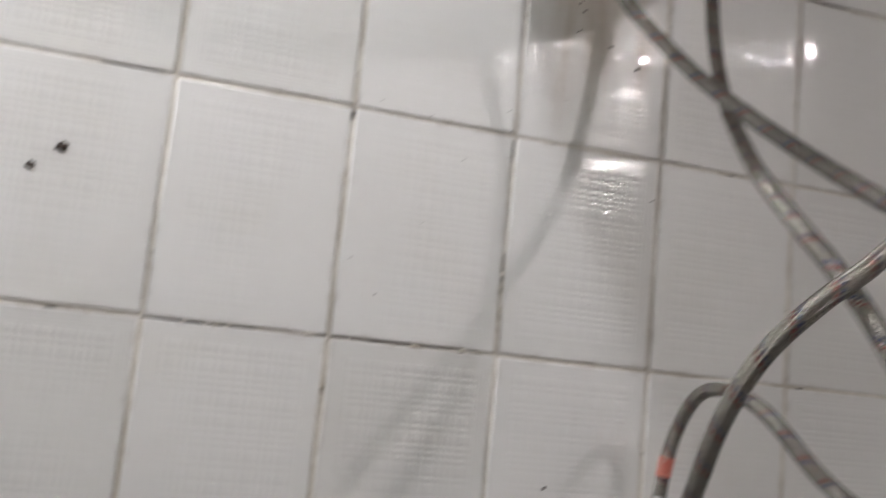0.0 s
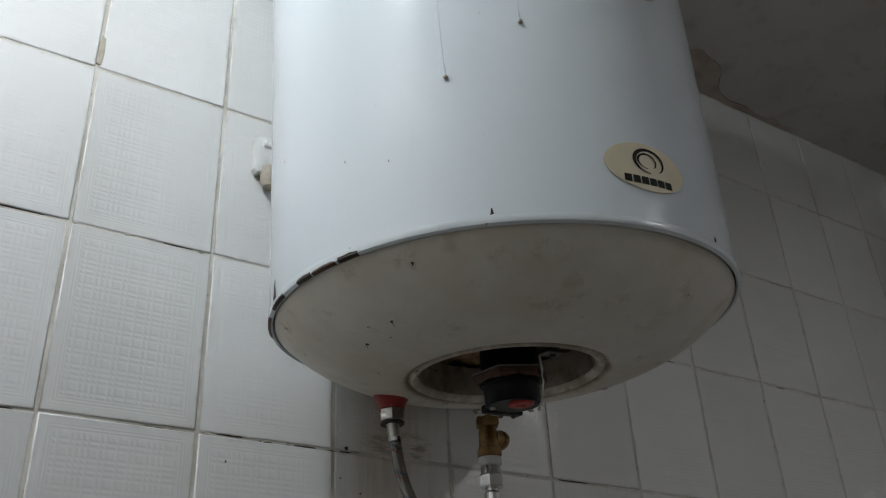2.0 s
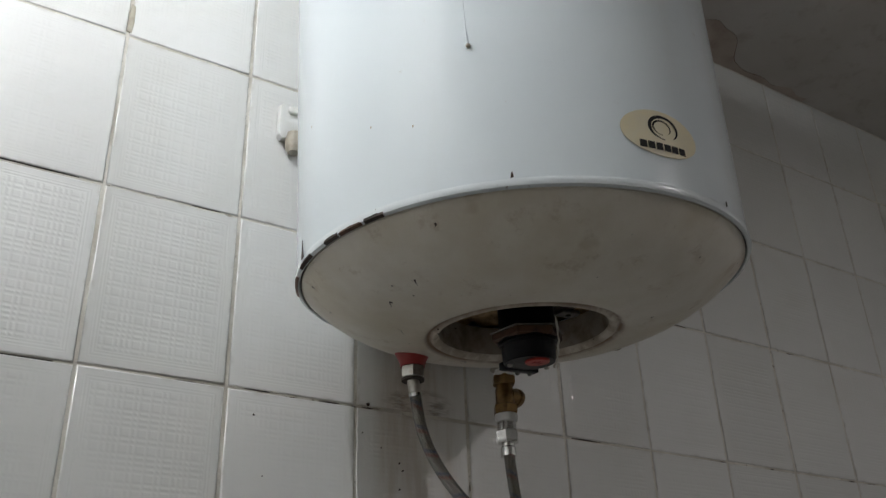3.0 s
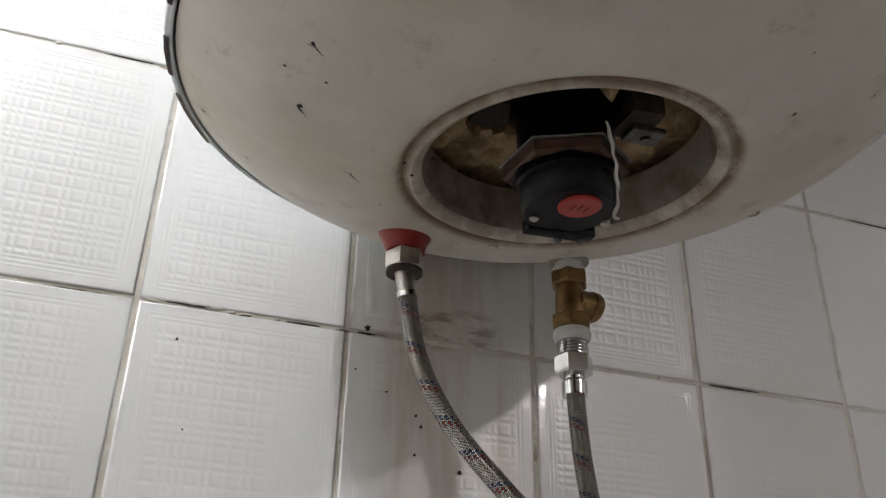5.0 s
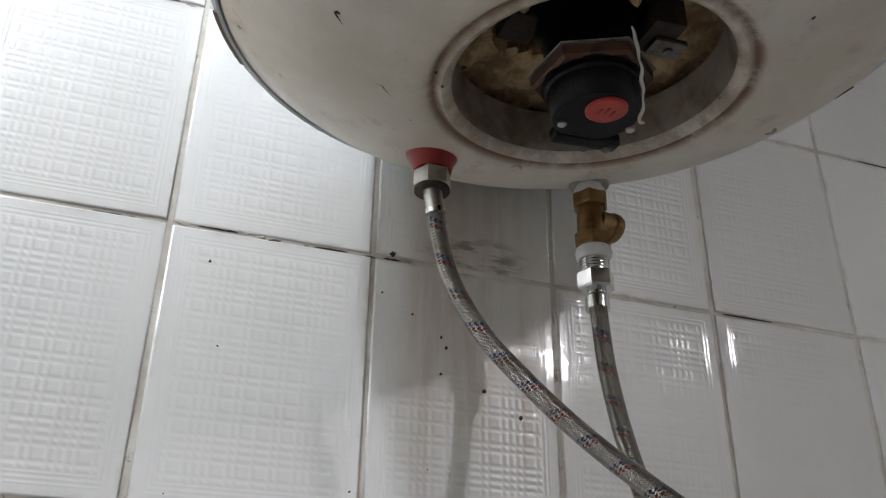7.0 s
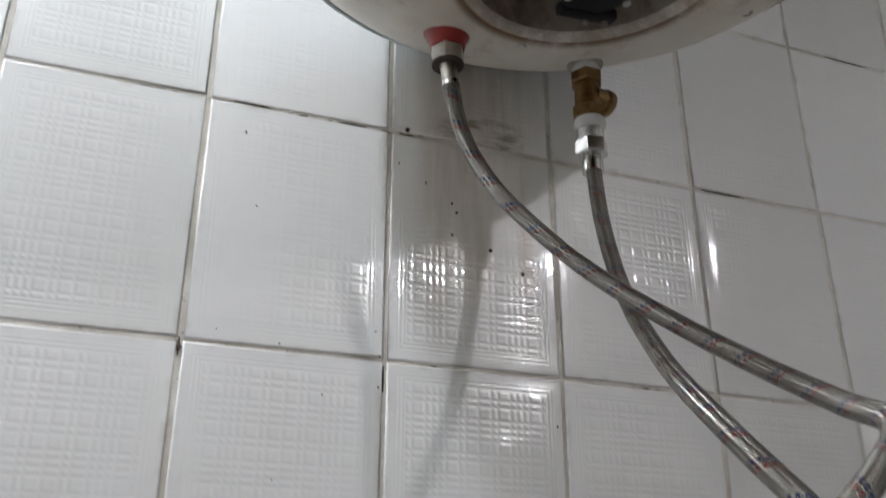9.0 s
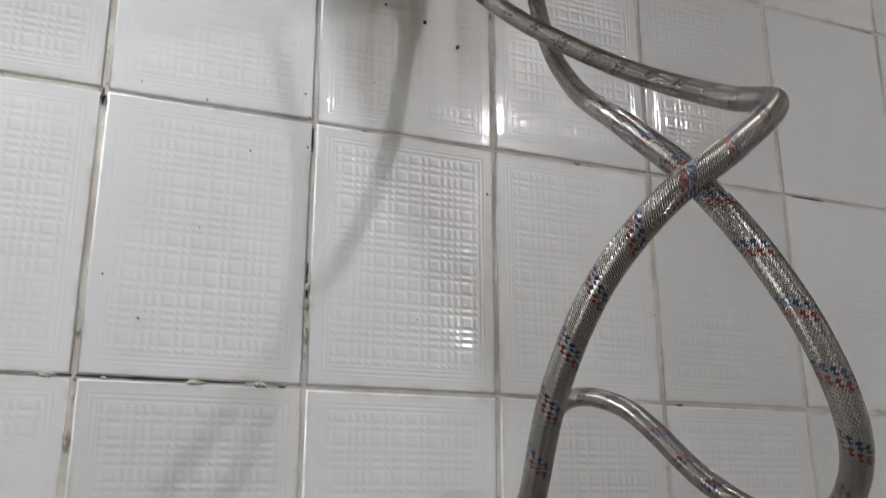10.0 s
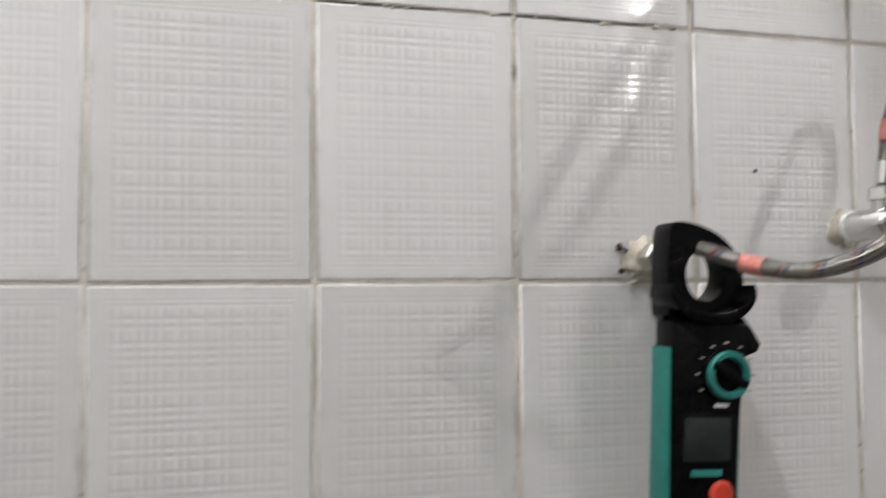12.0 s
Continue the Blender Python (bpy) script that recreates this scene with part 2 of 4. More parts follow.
# unseen walls: pale one bounces light in, grey ones hold it back
PAINT = worn("unseen_wall_pale", (0.80, 0.785, 0.755), (0.66, 0.64, 0.60), 0.6, 0, 4, 0.5, 0.2, 0.002)
SHADY = worn("unseen_wall_grey", (0.40, 0.39, 0.37), (0.31, 0.30, 0.28), 0.7, 0, 4, 0.5, 0.2, 0.002)
FLOOR = worn("floor_stone", (0.40, 0.385, 0.355), (0.29, 0.275, 0.25), 0.45, 0, 8, 0.6, 0.2, 0.001)
CHROME = worn("chrome", (0.68, 0.68, 0.67), (0.36, 0.33, 0.28), 0.12, 1.0, 60, 0.45, 0.08, 0.0004)
STEEL = worn("dull_steel", (0.58, 0.56, 0.52), (0.26, 0.23, 0.19), 0.34, 1.0, 90, 0.6, 0.15, 0.0004)
DULL = worn("grimy_zinc", (0.20, 0.19, 0.175), (0.08, 0.07, 0.06), 0.5, 0.6, 110, 0.8, 0.3, 0.0005)
BRASS = worn("aged_brass", (0.29, 0.18, 0.075), (0.11, 0.065, 0.03), 0.36, 0.9, 80, 0.8, 0.2, 0.0005)
PTFE = worn("thread_tape", (0.80, 0.80, 0.78), (0.62, 0.60, 0.55), 0.6, 0, 200, 0.5, 0.5, 0.0008)
SIGNAL = worn("signal_red_plastic", (0.50, 0.05, 0.04), (0.34, 0.04, 0.03), 0.4, 0, 60, 0.4, 0.1, 0.0004)
RED = worn("red_plastic", (0.31, 0.018, 0.013), (0.16, 0.02, 0.014), 0.42, 0, 70, 0.5, 0.1, 0.0004)
ORANGE = worn("orange_red_plastic", (0.62, 0.05, 0.022), (0.48, 0.045, 0.025), 0.4, 0, 60, 0.3, 0.1, 0.0004)
REDTAPE = worn("faded_red_sleeve", (0.50, 0.13, 0.09), (0.50, 0.38, 0.33), 0.5, 0, 160, 0.7, 0.2, 0.0005)
BLACK = worn("black_plastic", (0.003, 0.003, 0.0035), (0.006, 0.0055, 0.005), 0.22, 0, 60, 0.4, 0.08, 0.0004, 0.12)
NAVY = worn("dark_bakelite", (0.0025, 0.0025, 0.0045), (0.006, 0.0055, 0.007), 0.30, 0, 90, 0.6, 0.015, 0.0004, 0.16)
RUSTED = worn("rusty_hex_steel", (0.10, 0.05, 0.03), (0.035, 0.02, 0.015), 0.5, 0.5, 90, 0.8, 0.4, 0.0006)
DARK = worn("dark_metal", (0.05, 0.04, 0.035), (0.12, 0.08, 0.05), 0.7, 0.2, 70, 0.6, 0.4, 0.001)
TEAL = worn("teal_rubber", (0.012, 0.20, 0.165), (0.010, 0.13, 0.11), 0.45, 0, 60, 0.4, 0.15, 0.0004)
WHITE = worn("white_plastic", (0.76, 0.76, 0.74), (0.6, 0.57, 0.5), 0.32, 0, 60, 0.4, 0.08, 0.0004)
BEIGE = worn("grimy_beige_plastic", (0.42, 0.38, 0.31), (0.26, 0.22, 0.17), 0.5, 0, 80, 0.6, 0.2, 0.0005)
SEALANT = worn("yellowed_sealant", (0.60, 0.56, 0.47), (0.26, 0.20, 0.13), 0.65, 0, 110, 0.8, 0.6, 0.002)
STICKER = worn("beige_sticker", (0.66, 0.58, 0.38), (0.60, 0.55, 0.42), 0.4, 0, 40, 0.7, 0.05, 0.0003)
INK = worn("black_print", (0.012, 0.011, 0.010), (0.03, 0.027, 0.024), 0.6, 0, 200, 0.4, 0.05, 0.0002, 0.15)
SCREEN = worn("dark_display", (0.015, 0.02, 0.02), (0.03, 0.035, 0.035), 0.12, 0, 40, 0.4, 0.02, 0.0002)
THREAD = worn("white_thread", (0.70, 0.68, 0.62), (0.5, 0.46, 0.4), 0.8, 0, 200, 0.5, 0.3, 0.0005)
CRUST = worn("brown_crust", (0.022, 0.013, 0.009), (0.07, 0.028, 0.016), 0.7, 0, 300, 0.6, 0.5, 0.0008)


# ---- mesh helpers ----
def part(name, bm, material, parent=None, label="", smooth=0.6, offset=None):
    """Links a bmesh as one mesh object under a thing or a part. smooth: edges sharper than this angle stay sharp."""
    bmesh.ops.recalc_face_normals(bm, faces=bm.faces)
    for f in bm.faces:
        f.smooth = True
    for e in bm.edges:
        if len(e.link_faces) == 2 and e.calc_face_angle(0) > smooth:
            e.smooth = False
    me = bpy.data.meshes.new(name)
    bm.to_mesh(me)
    bm.free()
    me.materials.append(material)
    ob = new(name, me)
    if parent:
        ob.parent = parent
    if offset:
        ob.location = offset
    if label:
        ob["label"] = label
    return ob


def thing(name, at, label, category, group="", kind=""):
    ob = new(name)
    ob.location, ob.empty_display_size = at, 0.05
    return tagged(ob, label, category, group, kind)


def lathe(profile, n=48, closed=False):
    """A turned form round z: profile of (radius, height) from one end to the other."""
    bm = bmesh.new()
    rings = []
    for r, z in profile:
        if r < 1e-6:
            rings.append([bm.verts.new((0, 0, z))])
        else:
            rings.append([bm.verts.new((r * math.cos(2 * math.pi * i / n), r * math.sin(2 * math.pi * i / n), z)) for i in range(n)])
    pairs = list(zip(rings, rings[1:])) + ([(rings[-1], rings[0])] if closed else [])
    for a, b in pairs:
        for i in range(n):
            j = (i + 1) % n
            quad = [a[i % len(a)], a[j % len(a)], b[j % len(b)], b[i % len(b)]]
            quad = list(dict.fromkeys(quad))
            if len(quad) > 2:
                bm.faces.new(quad)
    return bm


def slab(sx, sy, sz, bevel=0.0, at=(0, 0, 0), segments=2):
    bm = bmesh.new()
    bmesh.ops.create_cube(bm, size=1.0)
    bmesh.ops.scale(bm, vec=(sx, sy, sz), verts=bm.verts)
    if bevel:
        bmesh.ops.bevel(bm, geom=bm.edges[:], offset=bevel, segments=segments, profile=0.5, affect="EDGES")
    bmesh.ops.translate(bm, vec=at, verts=bm.verts)
    return bm


def prism(outline, y0, y1, bevel=0.0):
    """An outline in x and z, thick from y0 to y1, with softened edges."""
    bm = bmesh.new()
    low = [bm.verts.new((x, y0, z)) for x, z in outline]
    face = bm.faces.new(low)
    out = bmesh.ops.extrude_face_region(bm, geom=[face])
    bmesh.ops.translate(bm, vec=(0, y1 - y0, 0), verts=[v for v in out["geom"] if isinstance(v, bmesh.types.BMVert)])
    if bevel:
        rim = [e for e in bm.edges if abs(e.verts[0].co.y - e.verts[1].co.y) < 1e-6]
        bmesh.ops.bevel(bm, geom=rim, offset=bevel, segments=2, profile=0.5, affect="EDGES")
    return bm


def smooth_path(points, step=0.004):
    """An even Catmull-Rom line through the points."""
    pts = [Vector(p) for p in points]
    pts = [2 * pts[0] - pts[1]] + pts + [2 * pts[-1] - pts[-2]]
    raw = []
    for i in range(1, len(pts) - 2):
        p0, p1, p2, p3 = pts[i - 1:i + 3]
        for k in range(24):
            u = k / 24
            raw.append(0.5 * (2 * p1 + (p2 - p0) * u + (2 * p0 - 5 * p1 + 4 * p2 - p3) * u * u + (3 * p1 - p0 - 3 * p2 + p3) * u ** 3))
    raw.append(pts[-2])
    for _ in range(6):
        raw = [raw[0]] + [(raw[i - 1] + 2 * raw[i] + raw[i + 1]) / 4 for i in range(1, len(raw) - 1)] + [raw[-1]]
    out, rest = [raw[0]], 0.0
    for a, b in zip(raw, raw[1:]):
        d = (b - a).length
        while rest + d >= step:
            a = a + (b - a) * ((step - rest) / d)
            d, rest = (b - a).length, 0.0
            out.append(a)
        rest += d
    return out


def tube(path, radius, sides=20, taper=None):
    """A tube along a path, with a UV map: once round, metres along."""
    bm = bmesh.new()
    uv = bm.loops.layers.uv.new("UVMap")
    up = (path[1] - path[0]).normalized().orthogonal().normalized()
    rings, along, s = [], [], 0.0
    for i, p in enumerate(path):
        t = (path[min(i + 1, len(path) - 1)] - path[max(i - 1, 0)]).normalized()
        up = (up - t * up.dot(t)).normalized()
        side = t.cross(up)
        if i:
            s += (p - path[i - 1]).length
        r = taper(i / (len(path) - 1)) * radius if taper else radius
        rings.append([bm.verts.new(p + r * (math.cos(2 * math.pi * k / sides) * up + math.sin(2 * math.pi * k / sides) * side)) for k in range(sides)])
        along.append(s)
    for i in range(len(rings) - 1):
        for k in range(sides):
            j = (k + 1) % sides
            f = bm.faces.new((rings[i][k], rings[i][j], rings[i + 1][j], rings[i + 1][k]))
            for loop, w in zip(f.loops, ((k, i), (k + 1, i), (k + 1, i + 1), (k, i + 1))):
                loop[uv].uv = (w[0] / sides, along[w[1]])
    bm.faces.new(rings[0][::-1])
    bm.faces.new(rings[-1])
    return bm


def lump(radius, flat, seed, rough=0.35, cuts=3):
    """An uneven blob, flattened along y."""
    bm = bmesh.new()
    bmesh.ops.create_icosphere(bm, subdivisions=cuts, radius=1.0)
    for v in bm.verts:
        k = 1 + rough * noise.noise(v.co * 1.7 + Vector((seed, seed * 2, 0))) + 0.5 * rough * noise.noise(v.co * 4.5 + Vector((0, seed, seed)))
        v.co = Vector((v.co.x * k * radius, v.co.y * k * flat, v.co.z * k * radius))
    return bm


# ---- the room ----
W, H, GAP_X, GAP_Z = 0.15, 0.20, 0.0040, 0.0030           # tile module
LEFT, RIGHT, FRONT, TOP = -0.90, 1.379, -2.60, 2.69


def structure(name, bm, material, label, category):
    return tagged(part(name, bm, material), label, category, kind="structure")


def box(x0, x1, y0, y1, z0, z1):
    return slab(x1 - x0, y1 - y0, z1 - z0, 0, ((x0 + x1) / 2, (y0 + y1) / 2, (z0 + z1) / 2))


wall_back = structure("wall_back", box(LEFT - 0.15, RIGHT + 0.15, 0.0014, 0.15, 0, 2.75), GROUT, "white relief tiled bathroom wall with dirty old grout", "wall")
wall_right = structure("wall_right", box(RIGHT + 0.0014, RIGHT + 0.15, -0.75, 0.0014, 0, 2.75), GROUT, "white tiled side wall in shade", "wall")
# unseen section, split off and greyed to darken reflections from the right
wall_right_unseen = structure("wall_right_unseen", box(RIGHT + 0.0014, RIGHT + 0.15, FRONT, -0.75, 0, 2.75), SHADY, "unseen grey side wall, added to keep bounce and reflections dark", "wall")
wall_left = structure("wall_left", box(LEFT - 0.15, LEFT, FRONT, 0.0014, 0, 2.75), PAINT, "unseen pale side wall closing the room, toned to bounce light", "wall")
wall_front = structure("wall_front", box(LEFT - 0.15, RIGHT + 0.15, FRONT - 0.15, FRONT, 0, 2.75), SHADY, "unseen grey wall closing the room, toned to limit bounce", "wall")
floor = structure("floor", box(LEFT - 0.15, RIGHT + 0.15, FRONT - 0.15, 0.15, -0.1, 0), FLOOR, "dull grey stone floor", "floor")
ceiling = structure("ceiling", box(LEFT, RIGHT, FRONT, 0.0018, TOP, TOP + 0.06), CEILING, "stained painted ceiling with old damp marks", "ceiling")

# old plaster where ceiling and tiles meet
bm = bmesh.new()
n = 34
inner = [bm.verts.new((0.52 + 0.5 * i / n, 0.0, TOP - 0.0012)) for i in range(n + 1)]
outer = [bm.verts.new((0.52 + 0.5 * i / n, -(0.012 + 0.075 * math.sin(math.pi * min(1.0, 1.6 * i / n) ** 1.2) ** 2 + 0.014 * noise.noise(Vector((i * 0.35, 3, 1)))), TOP - 0.0012)) for i in range(n + 1)]
for i in range(n):
    bm.faces.new((inner[i], inner[i + 1], outer[i + 1], outer[i]))
edge = [v.co.copy() for v in outer]
out = bmesh.ops.extrude_face_region(bm, geom=bm.faces[:])
bmesh.ops.translate(bm, vec=(0, 0, 0.004), verts=[v for v in out["geom"] if isinstance(v, bmesh.types.BMVert)])
tagged(part("plaster_patch", bm, PLASTER, ceiling, "cracked brown plaster patch along the ceiling edge"))

part("crack", tube(smooth_path([Vector((p.x, p.y, TOP - 0.0010)) for p in edge[:-6]], 0.006), 0.0008, 6, lambda s: 0.35 + 0.65 * abs(math.sin(17 * s) * math.sin(5 * s + 1))), CRACK, ceiling, "brown crack round the patch", 1.2)

# ---- lamps ----


def ceiling_lamp(at, colour, power, label, size=1.0, shade=0.0):
    lamp = thing("ceiling_lamp", (at.x, at.y, TOP), label, "lamp")
    drop = TOP - at.z
    part("ceiling_rose", lathe([(0, 0), (0.045, 0), (0.045, -0.008), (0.03, -0.018), (0, -0.018)], 24), WHITE, lamp)
    part("socket", lathe([(0, -0.012), (0.016, -0.012), (0.018, 0.042 - drop), (0.0, 0.042 - drop)], 20), BLACK, lamp)
    bulb = lathe([(0, 0.04), (0.014, 0.04), (0.018, 0.03), (0.030, 0.012), (0.033, -0.004), (0.028, -0.02), (0.016, -0.031), (0, -0.034)], 20)
    bmesh.ops.scale(bulb, vec=(size, size, size), verts=bulb.verts)
    bmesh.ops.translate(bulb, vec=(0, 0, -drop), verts=bulb.verts)
    if shade:
        # unseen cone, added to keep this lamp's light off the upper wall
        cone = [(0.017, 0.045), (0.030, 0.040), (0.052, 0.020), (shade, -0.010), (shade + 0.0015, -0.010), (0.054, 0.022), (0.031, 0.043), (0.017, 0.048)]
        part("shade", lathe([(r, z - drop) for r, z in cone], 36, True), WHITE, lamp, "added white cone, cutting lamp light off the upper wall")
    part("bulb", bulb, glow("lit_bulb", colour, power), lamp, "lit white bulb")


ceiling_lamp(LAMP_SIDE, COLOUR_SIDE, POWER_SIDE, "bare lit bulb in a socket under the ceiling")
ceiling_lamp(LAMP_ROOM, COLOUR_ROOM, POWER_ROOM, "lit bulb under an added white shade over the middle of the bathroom", 0.62, 0.078)

# ---- water heater ----
HR = 0.2214                                 # it hangs a few degrees out of plumb
LIFT = {"base": (0.0643, -0.2294, 1.968), "lean": (2.95, -3.38)}
heater = thing("water_heater", LIFT["base"], "white enamelled cylindrical water heater hung on the tiled wall, rusty rim", "water heater")
heater.rotation_euler = (radians(LIFT["lean"][0]), radians(LIFT["lean"][1]), 0)
part("shell", lathe([(HR - 0.004, 0.006), (HR - 0.0012, 0.0078), (HR - 0.001, 0.30), (HR - 0.001, 0.60), (HR - 0.006, 0.628), (HR - 0.03, 0.650), (0, 0.656)], 96), ENAMEL, heater)
part("rim", lathe([(HR - 0.0048, 0.004), (HR - 0.0042, -0.0003), (HR - 0.0028, -0.0010), (HR - 0.0004, 0.0008), (HR + 0.0004, 0.0038), (HR - 0.0002, 0.0072), (HR - 0.004, 0.008)], 96), RIM, heater, "white rolled rim with rusty chipped paint")
part("gap_seal", lathe([(HR - 0.0066, 0.008), (HR - 0.0054, 0.0012), (HR - 0.0046, 0.004)], 96), DARK, heater, "dark dirty seam")


def dome(r):
    return -0.0515 * (1 - (r / 0.2155) ** 4.4)


profile = [(HR - 0.0056, 0.008), (HR - 0.0059, -0.0004)] + [(r, dome(r)) for r in (0.2145, 0.2130, 0.2110, 0.2085, 0.205, 0.199, 0.19, 0.18, 0.17, 0.16, 0.15, 0.14, 0.13, 0.12, 0.11, 0.103)]
profile += [(0.0985, -0.0462), (0.0965, -0.0446), (0.0945, -0.0436), (0.0928, -0.0440), (0.0915, -0.0456), (0.0900, -0.0466), (0.0886, -0.0463), (0.0870, -0.0453), (0.0853, -0.0438), (0.0842, -0.0422), (0.0838, -0.0408), (0.0848, -0.0400)]
well = [(0.0841, -0.0408), (0.0832, -0.0385), (0.0824, -0.034), (0.0816, -0.028), (0.0812, -0.014), (0.0830, -0.014), (0.0840, -0.034), (0.0850, -0.0400)]
profile = [(r, z - 0.002 if r < 0.1 and z < -0.012 else z) for r, z in profile]
cover = lathe(profile, 96)
HOLE = Vector((0.0075, 0.0115, 0))               # the hole sits off the middle
for v in cover.verts:
    v.co += HOLE * min(1.0, max(0.0, (0.165 - math.hypot(v.co.x, v.co.y)) / 0.06))
part("bottom_cover", cover, COVER, heater, "off-white bottom cover with brown stains")
part("hole_collar", lathe([(r, z - 0.002 if z < -0.02 else z) for r, z in well], 96, True), COLLAR, heater, "grimy grey collar inside the service hole, darkened in colour for its shade", 0.6, HOLE)

bm = bmesh.new()
rings = []
for j in range(14):
    ring = []
    for i in range(96):
        a = 2 * math.pi * i / 96
        rag = Vector((math.cos(a) * 2.2, math.sin(a) * 2.2, 5))
        inner = 0.050 + 0.016 * noise.noise(rag) + 0.007 * noise.noise(rag * 4.1)
        u = max(0.0, (j - 1) / 12)
        r = inner + (0.118 - inner) * u
        z = 0.016 if j == 0 else -0.004 + 0.010 * noise.noise(Vector((r * math.cos(a), r * math.sin(a), 0)) * 40) + 0.005 * noise.noise(Vector((r * math.cos(a), r * math.sin(a), 2)) * 110)
        ring.append(bm.verts.new((r * math.cos(a), r * math.sin(a), z)))
    rings.append(ring)
for p, q in zip(rings, rings[1:]):
    for i in range(96):
        bm.faces.new((p[i], p[(i + 1) % 96], q[(i + 1) % 96], q[i]))
part("insulation", bm, FOAM, heater, "ragged tan insulating foam", 1.2)
part("tank_bottom", lathe([(0, 0.017), (0.10, 0.017), (0.10, 0.021), (0, 0.021)], 40), DARK, heater, "dark steel tank bottom")
for i, (x, y, size, drop) in enumerate(((0.002, -0.052, 0.010, 0.024), (-0.014, -0.056, 0.007, 0.011), (0.020, -0.054, 0.006, 0.013), (-0.041, 0.030, 0.005, 0.012), (-0.046, -0.010, 0.008, 0.008))):
    tuft = lump(size, size, i * 2.3 + 1, 0.9, 3)
    for v in tuft.verts:
        v.co.z = v.co.z * 1.1 - drop * max(0.0, 1 - math.hypot(v.co.x, v.co.y) / size)
    part("foam_tuft", tuft, FOAM, heater, "torn tuft of foam", 1.2, (x, y, -0.006))
CX, CY = -0.005, -0.009
# near-black colour stands in for the shadow behind the hexagonal plate
part("flange", lathe([(0, 0.018), (0.034, 0.018), (0.036, -0.004), (0.036, -0.012), (0.030, -0.018), (0.0275, -0.026), (0.0275, -0.055), (0, -0.055)], 40), NAVY, heater, "steel flange, coloured near black for the shade behind the plate", offset=(CX + 0.004, CY + 0.004, 0))
part("flange_ear", slab(0.022, 0.030, 0.026, 0.003, (0.040, -0.016, -0.012)), DARK, heater, "dark steel ear")
# this ear is coloured dark for the same shadow
part("flange_ear", slab(0.022, 0.026, 0.010, 0.002, (-0.038, 0.010, -0.012)), CRUST, heater, "dark steel ear")
nut = part("hex_nut", lathe([(0, -0.054), (0.0335, -0.054), (0.0345, -0.055), (0.0345, -0.0605), (0.0325, -0.0625), (0, -0.0625)], 6), RUSTED, heater, "rusty hexagonal heating element nut", 0.3, (CX, CY, 0))
nut.rotation_euler = (0, 0, radians(36))
plate = part("gasket_plate", lathe([(0, -0.0532), (0.0362, -0.0532), (0.0368, -0.0538), (0.0362, -0.0544), (0, -0.0544)], 6), DULL, heater, "thin bright hexagonal plate", 0.3, (CX, CY, 0))
plate.rotation_euler = (0, 0, radians(36))
part("thermostat_cap", lathe([(0, -0.059), (0.0275, -0.059), (0.0275, -0.0655), (0.0262, -0.067), (0.0256, -0.080), (0.0242, -0.083), (0, -0.083)], 40), NAVY, heater, "black thermostat cap", 0.5, (CX, CY, 0))
part("cap_ring", lathe([(0.0270, -0.0605), (0.0292, -0.0605), (0.0292, -0.063), (0.0270, -0.063)], 40, True), NAVY, heater, "", 0.5, (CX, CY, 0))
disc = part("indicator", lathe([(0, -0.0825), (0.0118, -0.0825), (0.0118, -0.0843), (0.0110, -0.0850), (0, -0.0850)], 32), SIGNAL, heater, "round red indicator window", 0.5, (CX + 0.0015, CY - 0.0095, 0))
for dx in (-0.0038, 0.0, 0.0038):
    part("print_bar", slab(0.0016, 0.006, 0.0005, 0.0002, (dx, 0.0008 if dx else -0.0008, -0.0852)), RED, disc, "dark red print")
for x, y in ((-0.0205, 0.002), (0.0195, -0.004)):
    part("screw", lathe([(0, -0.0825), (0.0027, -0.0825), (0.0027, -0.0842), (0.0018, -0.0850), (0, -0.0850)], 14), STEEL, heater, "small dull screw", 0.5, (x, y, 0))
for x, y in ((0.003, 0.0215), (0.016, 0.0190)):
    part("screw", lathe([(0, -0.0835), (0.0023, -0.0835), (0.0023, -0.0852), (0.0015, -0.0860), (0, -0.0860)], 14), DULL, heater, "small dull screw", 0.5, (x, y, 0))
part("terminal_block", slab(0.042, 0.010, 0.008, 0.0015, (CX + 0.007, CY + 0.0262, -0.0800)), NAVY, heater)
part("clamp_plate", slab(0.022, 0.015, 0.004, 0.001, (0.046, -0.012, -0.027)), DULL, heater, "small grey metal plate")
part("plate_rivet", lathe([(0, -0.0285), (0.003, -0.0285), (0.003, -0.031), (0, -0.0318)], 14), DULL, heater, "", 0.5, (0.047, -0.012, 0))
wire = smooth_path([(0.0016, -0.0453, -0.046), (0.004, -0.043, -0.052), (0.0075, -0.0395, -0.060), (0.0100, -0.0360, -0.067), (0.0135, -0.030, -0.075), (0.0165, -0.023, -0.083), (0.0175, -0.0165, -0.0862), (0.0215, -0.0160, -0.0862)], 0.0015)
part("loose_thread", tube([p + Vector((0.0004 * math.sin(i * 0.9), 0.0004 * math.cos(i * 0.61), 0)) for i, p in enumerate(wire)], 0.0008, 8, lambda s: 0.7 + 0.7 * abs(math.sin(9 * s))), THREAD, heater, "frayed white thread")
for z in (0.36, 0.54):
    part("wall_bracket", slab(0.16, 0.036, 0.05, 0.003, (-0.012, 0.232, z)), STEEL, heater, "steel hanging bracket")

